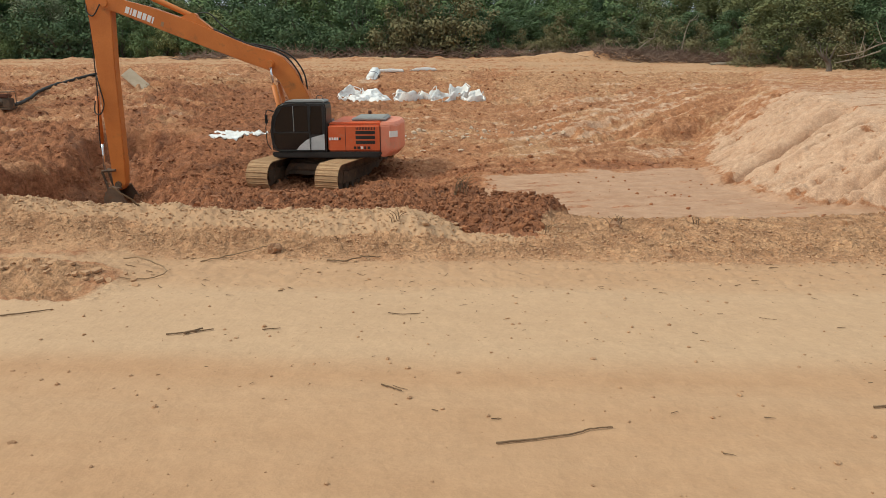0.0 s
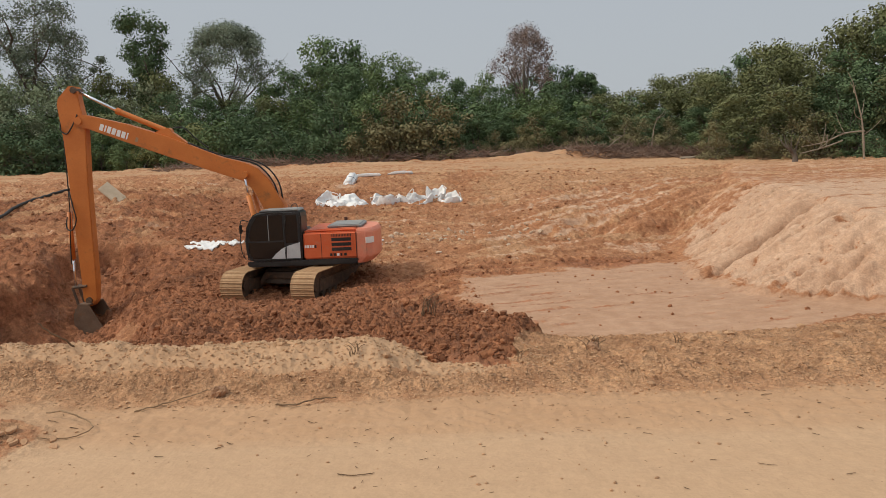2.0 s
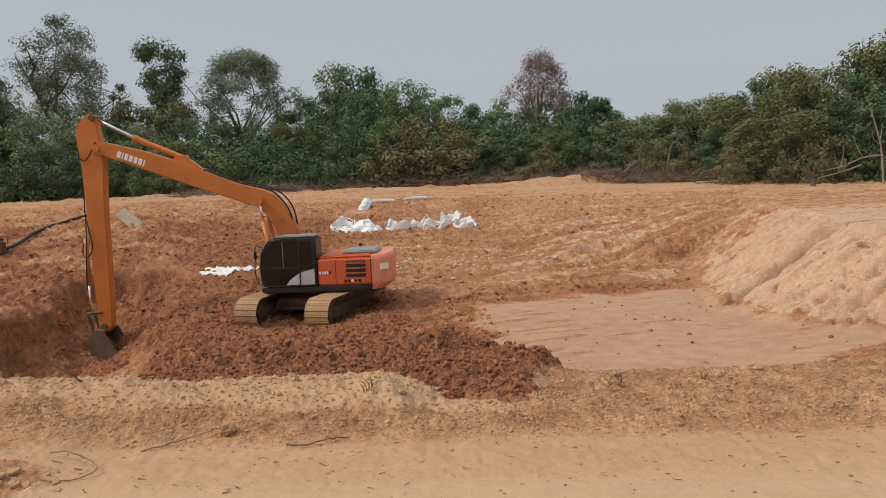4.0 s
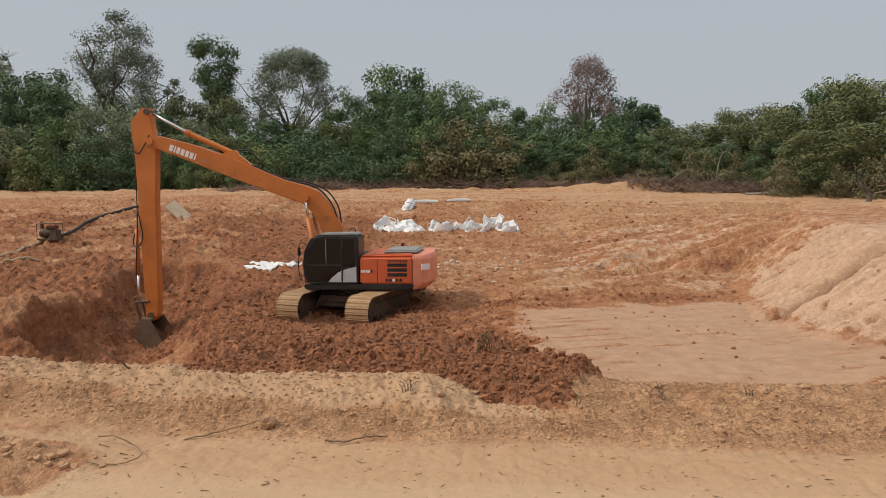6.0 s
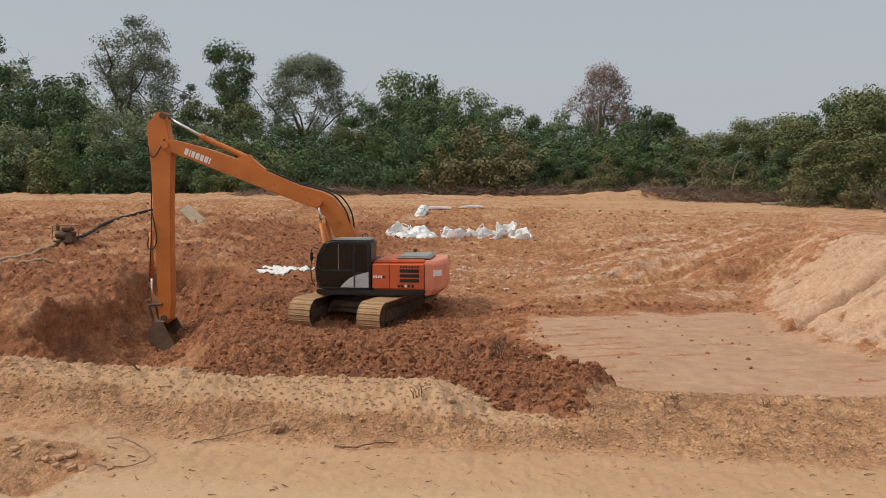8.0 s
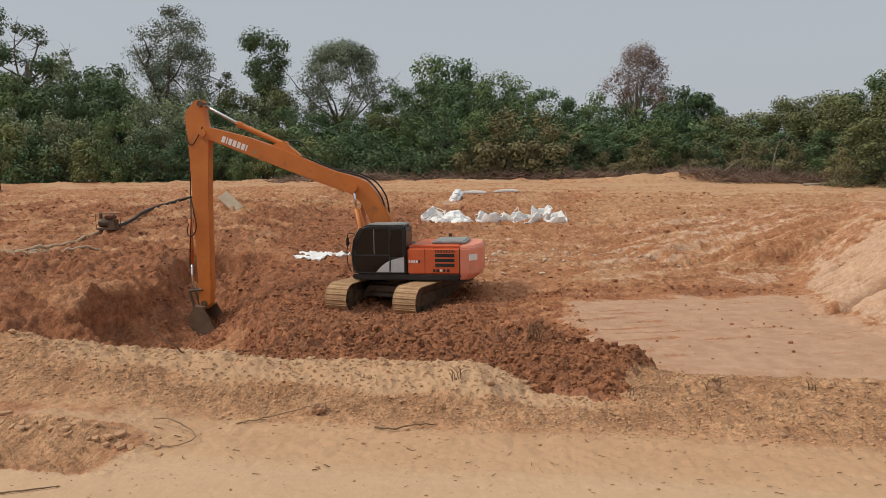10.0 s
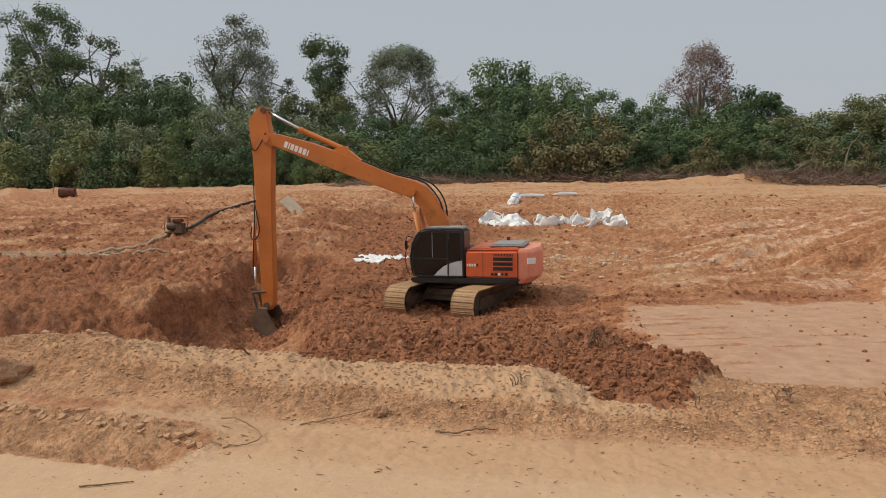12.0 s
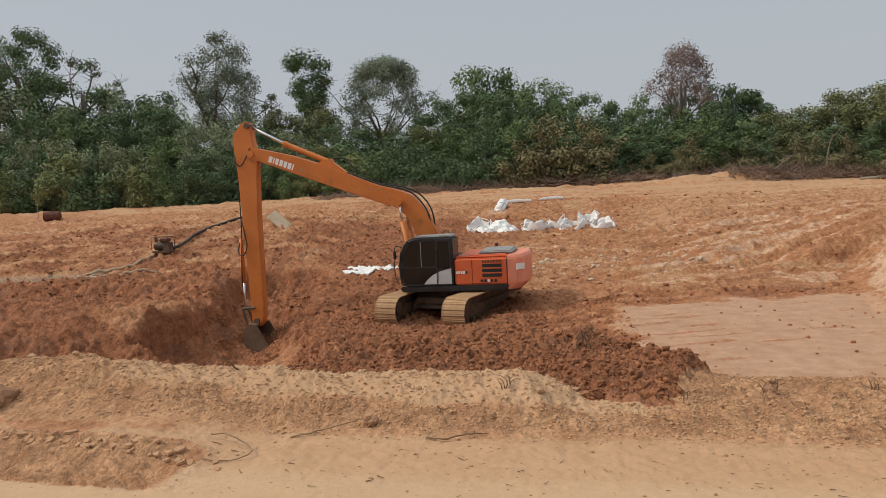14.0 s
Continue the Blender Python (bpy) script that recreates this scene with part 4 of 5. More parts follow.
    for k in range(5):
        part("lettering_bar", block(-0.34 - k * 0.082, -0.28 - k * 0.082, 1.331, 1.336, 1.66, 1.75, 0.0), M_WHITE if k < 4 else M_BLACK, base, "lettering bar").matrix_basis = back
    # counterweight with a rounded back
    outline = [(-2.17, -1.335), (-2.50, -1.31), (-2.68, -1.12), (-2.80, -0.60), (-2.84, 0), (-2.80, 0.60), (-2.68, 1.12), (-2.50, 1.31), (-2.17, 1.335)]
    bm = bmesh.new()
    lo = [bm.verts.new((x + (0.20 if x < -2.4 else 0), y * 0.98, 1.10)) for x, y in outline]
    md = [bm.verts.new((x, y, 1.32)) for x, y in outline]
    hi = [bm.verts.new((x, y, 2.13)) for x, y in outline]
    tp = [bm.verts.new((x + (0.07 if x < -2.4 else 0), y * 0.97, 2.24)) for x, y in outline]
    bm.faces.new(lo)
    bm.faces.new(tp)
    for a, b in ((lo, md), (md, hi), (hi, tp)):
        for i in range(len(outline)):
            j = (i + 1) % len(outline)
            bm.faces.new((a[i], a[j], b[j], b[i]))
    bmesh.ops.recalc_face_normals(bm, faces=bm.faces)
    bmesh.ops.bevel(bm, geom=list(bm.edges), offset=0.025, segments=2, affect="EDGES", clamp_overlap=True)
    counter = part("counterweight", bm, M_COUNTER, base, "faded pink-red rounded counterweight")
    part("plate", moved(block(-0.17, 0.17, -0.012, 0.012, -0.10, 0.10, 0.0), Matrix.Translation((-2.60, 1.225, 1.85)) @ Matrix.Rotation(radians(46), 4, "Z")), M_WHITE, counter, "small pale plate")
    # cab
    side = [(-0.18, 1.26), (1.50, 1.26), (1.66, 1.45), (1.70, 1.95), (1.62, 2.40), (1.38, 2.80), (1.20, 2.90), (-0.14, 2.90), (-0.20, 2.75)]
    cab = part("cab", prism(side, 0.34, 1.33, 0.05, 3), M_BLACK, base, "black operator's cab with dark windows")
    cab.matrix_basis = Matrix.Translation((-0.19, 0, 0))
    part("cab_roof", prism([(-0.16, 2.89), (1.22, 2.89), (1.10, 2.955), (-0.08, 2.965)], 0.38, 1.29, 0.03, 3), M_GREY, cab, "dusty grey cab roof")
    for name, pts in (("door_window", [(0.92, 1.95), (1.50, 1.95), (1.55, 2.08), (1.46, 2.42), (1.26, 2.74), (0.92, 2.78)]), ("door_window", [(0.42, 1.95), (0.87, 1.95), (0.87, 2.78), (0.42, 2.78)]), ("rear_window", [(-0.06, 1.85), (0.34, 1.85), (0.34, 2.78), (-0.06, 2.78)]), ("lower_window", [(0.50, 1.36), (1.46, 1.36), (1.56, 1.55), (1.58, 1.90), (0.40, 1.90), (0.40, 1.70)])):
        part(name, prism(pts, 1.322, 1.336, 0.004, 1), M_GLASS, cab, "dark tinted glass")
    bm = bmesh.new()
    pipe(bm, curve_points([(-0.12, 1.345, 1.32), (1.46, 1.345, 1.32), (1.60, 1.345, 1.52), (1.63, 1.345, 1.95), (1.55, 1.345, 2.38), (1.32, 1.345, 2.78), (0.38, 1.345, 2.83), (0.38, 1.345, 2.2), (0.34, 1.345, 1.7), (0.36, 1.345, 1.33)], 5), 0.018, sides=5)
    part("door_seal", bm, M_RUBBER, cab)
    part("window_bar", block(0.885, 0.905, 1.33, 1.345, 1.95, 2.78, 0.0), M_GREY, cab)
    swoosh = part("side_panel", prism([(-0.12, 1.34), (0.84, 1.34), (0.70, 1.50), (0.50, 1.66), (0.28, 1.76), (-0.12, 1.86)], 1.325, 1.348, 0.006, 2), M_SILVER, cab, "silver curved cab side panel")
    part("panel_joint", block(0.365, 0.385, 1.345, 1.351, 1.36, 1.70, 0.0), M_BLACK, swoosh)
    front = [(1.655, 1.50), (1.705, 1.95), (1.625, 2.42), (1.40, 2.80)]
    bm = bmesh.new()
    a = [bm.verts.new((x + 0.006, 0.42, z)) for x, z in front]
    c = [bm.verts.new((x + 0.006, 1.25, z)) for x, z in front]
    for i in range(3):
        bm.faces.new((a[i], a[i + 1], c[i + 1], c[i]))
    bmesh.ops.solidify(bm, geom=list(bm.faces), thickness=0.012)
    part("windscreen", bm, M_GLASS, cab, "dark windscreen")
    bm = bmesh.new()
    pipe(bm, curve_points([(1.55, 1.30, 2.60), (1.72, 1.44, 2.66), (1.78, 1.46, 2.50)]), 0.016)
    mirror = part("mirror_arm", bm, M_BLACK, cab)
    part("mirror", block(1.74, 1.79, 1.36, 1.56, 2.22, 2.52, 0.02), M_BLACK, mirror)
    bm = bmesh.new()
    pipe(bm, curve_points([(1.70, 1.30, 1.35), (1.80, 1.36, 1.6), (1.82, 1.36, 2.1), (1.72, 1.36, 2.35)]), 0.016)
    part("handrail", bm, M_BLACK, cab)
    # far front corner: tool box, tank, rail
    part("tool_box", block(0.65, 1.40, -1.32, -0.62, 1.24, 1.78, 0.05, 3), M_GREY, base, "dusty dark grey tool box")
    part("fuel_tank", block(-0.2, 0.72, -1.32, -0.62, 1.24, 2.16, 0.05, 3), M_BLACK, base, "black fuel tank")
    bm = bmesh.new()
    pipe(bm, curve_points([(1.34, -1.26, 1.75), (1.32, -1.26, 2.5), (1.2, -1.26, 2.75), (0.9, -1.26, 2.75), (0.72, -1.26, 2.5), (0.70, -1.26, 2.15)], 4), 0.02)
    part("handrail", bm, M_BLACK, base)
    bm = bmesh.new()
    rod(bm, (-1.55, -0.75, 2.26), (-1.55, -0.75, 2.48), 0.06, sides=12)
    part("exhaust_pipe", bm, M_RUST, base)
    bm = bmesh.new()
    pipe(bm, curve_points([(0.05, 0.55, 2.93), (0.05, 0.55, 3.06), (-0.10, 0.55, 3.08), (-0.14, 0.55, 2.95)], 4), 0.012)
    part("roof_rail", bm, M_BLACK, base)
    # boom
    y0, y1 = -0.34, 0.16
    boom_line = [(0.02, 1.60), (0.42, 1.56), (0.95, 2.50), (1.16, 3.05), (1.42, 3.58), (1.78, 3.92), (2.52, 4.18), (4.28, 4.84), (6.9, 5.86), (7.28, 5.94), (7.44, 6.14), (7.34, 6.36), (7.05, 6.36), (5.6, 5.98), (4.28, 5.52), (2.43, 4.74), (1.60, 4.50), (1.22, 4.32), (0.86, 3.92), (0.44, 3.10), (0.02, 2.0)]
    boom = part("boom", prism(boom_line, y0, y1, 0.025, 2), M_ORANGE, base, "orange steel boom with a bend")
    for (px, pz), r in (((0.25, 1.78), 0.15), ((1.66, 4.12), 0.12), ((7.22, 6.15), 0.13)):
        bm = bmesh.new()
        rod(bm, (px, y0 - 0.17 * (r == 0.12) - 0.05, pz), (px, y1 + 0.17 * (r == 0.12) + 0.05, pz), r, sides=18)
        part("pin", bm, M_ORANGE, boom)
    slope = math.atan2(5.86 - 4.84, 6.9 - 4.28)
    for k, w in enumerate((0.13, 0.05, 0.12, 0.13, 0.12, 0.13, 0.05)):
        d = sum((0.13, 0.05, 0.12, 0.13, 0.12, 0.13, 0.05)[:k]) + 0.045 * k
        bm = block(-d - w, -d, -0.003, 0.003, -0.11, 0.11, 0.0)
        part("lettering_bar", moved(bm, Matrix.Translation((6.50, y1 + 0.003, 5.93)) @ Matrix.Rotation(-slope, 4, "Y")), M_WHITE, boom, "white lettering bar")
    part("lettering_bar", moved(block(-1.36, -1.27, -0.003, 0.003, -0.09, 0.07, 0.0), Matrix.Translation((6.50, y1 + 0.003, 5.93)) @ Matrix.Rotation(-slope, 4, "Y")), M_SHOE, boom, "pale yellow lettering bar")
    part("lug", prism([(4.75, 5.65), (3.55, 5.22), (4.05, 5.62), (4.25, 5.76), (4.42, 5.78)], -0.22, 0.04, 0.01), M_ORANGE, boom, "arm cylinder bracket")
    for y in (-0.46, 0.27):
        bm = bmesh.new()
        rod(bm, (1.15, y, 1.30), (1.58, y, 3.42), 0.085, sides=14)
        cyl = part("boom_cylinder", bm, M_ORANGE, base, "orange hydraulic cylinder", True)
        bm = bmesh.new()
        rod(bm, (1.58, y, 3.42), (1.66, y, 4.10), 0.040, sides=12)
        part("rod", bm, M_CHROME, cyl, "chrome rod", True)
    bm = bmesh.new()
    rod(bm, (4.25, -0.09, 5.68), (5.92, -0.09, 6.43), 0.095, sides=14)
    rod(bm, (5.86, -0.09, 6.40), (5.98, -0.09, 6.46), 0.115, sides=14)
    rod(bm, (4.25, -0.20, 5.68), (4.25, 0.02, 5.68), 0.13, sides=14)
    cyl = part("arm_cylinder", bm, M_ORANGE, base, "orange arm cylinder")
    bm = bmesh.new()
    hinge = Matrix.Translation((7.22, 0, 6.15)) @ Matrix.Rotation(radians(-7.0), 4, "Y") @ Matrix.Diagonal((1, 1, 1.09, 1)) @ Matrix.Translation((-7.22, 0, -6.15))
    rod(bm, (5.92, -0.09, 6.43), hinge @ Vector((7.42, -0.09, 7.08)), 0.052, sides=12)
    part("rod", bm, M_CHROME, cyl, "chrome rod", True)
    # arm
    arm_line = [(7.62, 7.20), (7.36, 7.20), (7.18, 6.55), (7.02, 6.10), (6.98, 5.70), (6.86, 4.20), (6.50, 1.10), (6.48, 0.50), (6.62, 0.30), (6.82, 0.28), (6.95, 0.50), (7.00, 0.95), (7.38, 3.30), (7.74, 5.50), (8.00, 6.60), (7.96, 6.80)]
    arm = part("arm", prism(arm_line, y0 + 0.09, y1 - 0.05, 0.025, 2), M_ORANGE, base, "long orange excavator arm")
    for px, pz, r in ((7.42, 7.08, 0.10), (6.72, 0.48, 0.11)):
        bm = bmesh.new()
        rod(bm, (px, y0 - 0.03, pz), (px, y1 + 0.03, pz), r, sides=16)
        part("pin", bm, M_STEEL, arm)
    for k in range(5):
        z = 1.8 + k * 0.95
        x = 7.02 + (z - 0.95) * 0.156
        part("clip", block(x - 0.02, x + 0.05, -0.2, -0.1, z, z + 0.06, 0.01), M_ORANGE, arm)
    bm = bmesh.new()
    rod(bm, (7.60, -0.09, 3.25), (7.42, -0.09, 1.75), 0.075, sides=12)
    cyl = part("bucket_cylinder", bm, M_ORANGE, base, "orange bucket cylinder", True)
    cyl.matrix_basis = arm.matrix_basis = hinge
    bm = bmesh.new()
    rod(bm, (7.42, -0.09, 1.75), (7.33, -0.09, 0.85), 0.042, sides=10)
    part("rod", bm, M_CHROME, cyl, "chrome rod", True)
    for y in (-0.30, 0.12):
        bm = bmesh.new()
        rod(bm, (7.33, y, 0.85), (6.82, y, 0.95), 0.045, sides=8)
        rod(bm, (7.33, y, 0.85), (7.02, y, 0.12), 0.045, sides=8)
        part("link", bm, M_STEEL, base).matrix_basis = hinge
    # hoses
    for pts, r in (([(0.60, 0.05, 3.30), (0.72, 0.06, 3.78), (1.05, 0.05, 4.26), (1.5, 0.03, 4.55), (2.4, 0.02, 4.78), (3.6, 0.0, 5.28)], 0.028), ([(0.52, -0.2, 3.18), (0.62, -0.2, 3.80), (0.98, -0.2, 4.33), (1.55, -0.2, 4.62), (2.4, -0.2, 4.80)], 0.028), ([(7.25, 0.17, 6.35), (7.42, 0.19, 5.95), (7.60, 0.18, 5.72), (7.83, 0.15, 5.85), (7.86, 0.05, 6.1)], 0.022), ([(7.58, -0.02, 3.9), (7.38, 0.15, 3.55), (7.22, 0.17, 3.05), (7.35, 0.16, 2.72), (7.60, 0.05, 2.75), (7.62, 0.0, 3.1)], 0.022), ([(7.88, -0.09, 5.9), (7.72, -0.09, 4.6), (7.56, -0.05, 3.3), (7.5, 0.0, 2.4), (7.44, 0.0, 1.6)], 0.02), ([(4.1, -0.1, 5.80), (3.7, -0.02, 5.78), (3.3, 0.0, 5.40), (2.9, -0.05, 5.06)], 0.022)):
        bm = bmesh.new()
        pipe(bm, curve_points(pts, 6), r)
        hose = part("hose", bm, M_RUBBER, base, "black hydraulic hose", True)
        if pts[-1][0] > 7:
            hose.matrix_basis = hinge
    for y in (-0.02, -0.12, -0.2):
        bm = bmesh.new()
        pipe(bm, curve_points([(0.6, y, 1.3), (0.95, y, 1.75), (0.95, y, 2.2), (0.72, y, 2.35)], 5), 0.025)
        part("hose", bm, M_RUBBER, base, "black hydraulic hose", True)
    # bucket, half in the mud
    outer = [(6.60, 0.42), (6.95, 0.40), (7.10, 0.05), (7.06, -0.32), (6.82, -0.66), (6.42, -0.84), (5.98, -0.84), (5.72, -0.74)]
    inner = [(5.74, -0.70), (5.98, -0.79), (6.40, -0.79), (6.78, -0.62), (7.00, -0.31), (7.04, 0.03), (6.92, 0.34), (6.60, 0.36)]
    bucket = part("bucket", prism(outer + inner, -0.62, 0.44, 0.0), M_BUCKET, base, "worn steel digging bucket")
    bucket.matrix_basis = hinge
    for y in (-0.64, 0.42):
        part("bucket_side", prism(outer + [(6.05, -0.30)], y, y + 0.035, 0.005), M_BUCKET, bucket)
    for k in range(5):
        y = -0.55 + k * 0.23
        part("tooth", prism([(5.80, -0.79), (5.80, -0.70), (5.52, -0.66), (5.50, -0.69)], y - 0.045, y + 0.045, 0.008), M_BUCKET, bucket)
    for k in range(6):
        z = -0.70 + k * 0.17
        x = float(np.interp(z, [-0.7, -0.32, 0.05, 0.4], [6.90, 7.06, 7.10, 6.96]))
        part("wear_strip", block(x, x + 0.025, -0.60, 0.42, z, z + 0.07, 0.005), M_BUCKET, bucket)
    return base


excavator()


# ---- white bulk bags and other things lying about ----
def sack(seed, wide, deep, tall, peak=0.0):
    """A slumped woven bulk bag: thick folded wall, rim that sags, open mouth."""
    rng = np.random.RandomState(seed)
    n, rows = 40, []
    ph = rng.rand(6) * math.tau
    full = peak < 0.35
    shut = ((0.0, 0.0), (0.82, 0.0), (1.0, 0.14), (1.05, 0.40), (1.0, 0.66), (0.84, 0.88), (0.80, 0.96), (0.55, 0.98), (0.30, 1.04), (0.0, 1.0))
    for v, (rr, h) in enumerate(shut if full else ((0.0, 0.0), (0.80, 0.0), (1.0, 0.10), (1.04, 0.35), (1.06, 0.62), (1.02, 0.85), (1.0, 1.0), (0.93, 0.96), (0.88, 0.7), (0.86, 0.35), (0.55, 0.20), (0.0, 0.18))):
        ring = []
        for k in range(n):
            a = k * math.tau / n
            fold = 0.06 * math.sin(5 * a + ph[0] + 0.5 * v) + 0.05 * math.sin(9 * a + ph[1] + v) + 0.05 * math.sin(14 * a + ph[2] - 2 * v)
            edge = 0.66 + 0.22 * math.sin(2 * a + ph[3]) + 0.16 * math.sin(3 * a + ph[4]) + 0.08 * math.sin(7 * a + ph[2]) + peak * max(0, math.cos(a - ph[5])) ** 2 * 0.30
            edge = 0.82 + 0.10 * math.sin(2 * a + ph[3]) + 0.05 * math.sin(5 * a + ph[4]) if full else edge
            hh = h * max(0.22, edge) * tall if v > 2 else h * tall
            ring.append((math.cos(a) * rr * wide * (1 + fold * (v > 0)), math.sin(a) * rr * deep * (1 + fold * (v > 0)), hh + 0.03 * tall * math.sin(7 * a + v * 1.7)))
        rows.append(ring)
    bm = bmesh.new()
    vs = [[bm.verts.new(p) for p in ring] for ring in rows]
    for a, b in zip(vs, vs[1:]):
        for k in range(n):
            bm.faces.new((a[k], a[(k + 1) % n], b[(k + 1) % n], b[k]))
    bmesh.ops.remove_doubles(bm, verts=bm.verts, dist=0.001)
    return bm, rows


def bags():
    # place, half width, half depth, height, peak
    spots = ((-7.15, 40.6, 0.62, 0.55, 0.80, 0.5), (-6.55, 40.0, 0.58, 0.50, 0.62, 0.2), (-5.40, 39.8, 0.70, 0.48, 0.60, 0.2), (-5.95, 40.7, 0.62, 0.5, 0.75, 0.2), (-3.85, 40.1, 0.78, 0.50, 0.85, 0.9), (-2.65, 40.3, 0.55, 0.45, 0.8, 0.8), (-1.95, 39.8, 0.78, 0.50, 0.70, 0.8), (-0.35, 39.9, 0.75, 0.55, 0.70, 0.9), (-1.15, 41.4, 0.55, 0.45, 0.85, 1.2))
    for k, (x, y, w, d, h, pk) in enumerate(spots):
        z = ground_at(x, y) - 0.10
        bag = empty("bulk_bag", Matrix.Translation((x, y, z)) @ Matrix.Rotation(0.20 + 0.16 * math.sin(2.3 * k + 1), 4, "X") @ Matrix.Rotation(0.7 * k, 4, "Z"))
        bm, rows = sack(60 + k, w * 0.98, d * 1.15, h * 0.72, peak=pk * 1.1)
        part("sack", bm, M_BAG, bag, smooth=True)
        for j in (4, 24):
            bm = bmesh.new()
            p = [Vector(rows[v][j]) * 1.02 for v in (2, 3, 4, 5, 6)]
            top = p[-1] + Vector((0.04, 0.05, 0.22 if (j + k) % 3 else 0.02))
            pipe(bm, curve_points(p + [top, Vector(rows[6][(j + 5) % 40])], 3), 0.022, sides=5)
            part("strap", bm, M_STRAP if j % 4 else M_BAG, bag, "lifting strap")
        tagged(bag, "slumped white woven bulk bag lying on red soil", "bag", "white bulk bags")
    # rolled and folded white sacking higher on the bank
    roll = empty("rolled_sack", Matrix.Translation((-6.62, 46.3, ground_at(-6.62, 46.3) + 0.20)) @ Matrix.Rotation(radians(82), 4, "Z") @ Matrix.Rotation(radians(-24), 4, "Y"))
    part("roll", block(-0.75, 0.75, -0.32, 0.32, -0.26, 0.26, 0.14, 4), M_BAG, roll, smooth=True)
    bm = bmesh.new()
    pipe(bm, [(0.3 * 0, 0.34 * math.cos(a), 0.28 * math.sin(a)) for a in np.linspace(0, math.tau, 14)], 0.02, sides=5)
    part("strap", bm, M_STRAP, roll)
    tagged(roll, "rolled-up white bulk bag on the bank", "bag", "white bulk bags")
    for x, y, w, d in ((-6.0, 48.6, 1.1, 0.45), (-3.7, 49.0, 0.9, 0.35)):
        rng = np.random.RandomState(int(w * 100))
        bm = prism([(-w, 0), (-w * 0.4, -0.02), (w * 0.3, 0.0), (w, -0.01), (w * 0.95, 0.14), (w * 0.2, 0.20), (-w * 0.5, 0.16)], -d, d, 0.05, 2)
        flat = shown("folded_sack", bm, M_BAG)
        flat.matrix_world = Matrix.Translation((x, y, ground_at(x, y) + 0.02)) @ Matrix.Rotation(rng.rand() * 0.4, 4, "Z")
        tagged(flat, "folded white sack lying flat on the levee", "bag", "white bulk bags")


def crumpled(name, x, y, w, d, mat, label, category, seed=1, lift=0.06):
    """A torn, crumpled sheet lying on the ground, with a little thickness."""
    rng = np.random.RandomState(seed)
    nu, nv = 26, 12
    vs, fs = [], []
    for layer in (0, 1):
        for i in range(nu):
            for j in range(nv):
                u, v = i / (nu - 1) * 2 - 1, j / (nv - 1) * 2 - 1
                px = x + u * w * (1 + 0.2 * math.sin(5 * v + seed))
                py = y + v * d * (0.55 + 0.35 * math.sin(3 * u + seed) + 0.25 * math.cos(7 * u))
                vs.append((px, py, 0))
    pts = np.array(vs)
    pts[:, 2] = terrain(pts[:, 0], pts[:, 1])[0] + lift + 0.05 * wave(pts[:, 0] * 3, pts[:, 1] * 3, 3)
    half = nu * nv
    pts[half:, 2] -= 0.03
    for i in range(nu - 1):
        for j in range(nv - 1):
            a = i * nv + j
            fs.append((a, a + nv, a + nv + 1, a + 1))
            fs.append((half + a, half + a + 1, half + a + nv + 1, half + a + nv))
    rim = [i * nv for i in range(nu)] + [(nu - 1) * nv + j for j in range(1, nv)] + [i * nv + nv - 1 for i in range(nu - 2, -1, -1)] + [j for j in range(nv - 2, 0, -1)]
    for a, b in zip(rim, rim[1:] + rim[:1]):
        fs.append((b, a, half + a, half + b))
    ob = new(name, raw_mesh(name, pts, fs, mat, True))
    return tagged(ob, label, category)


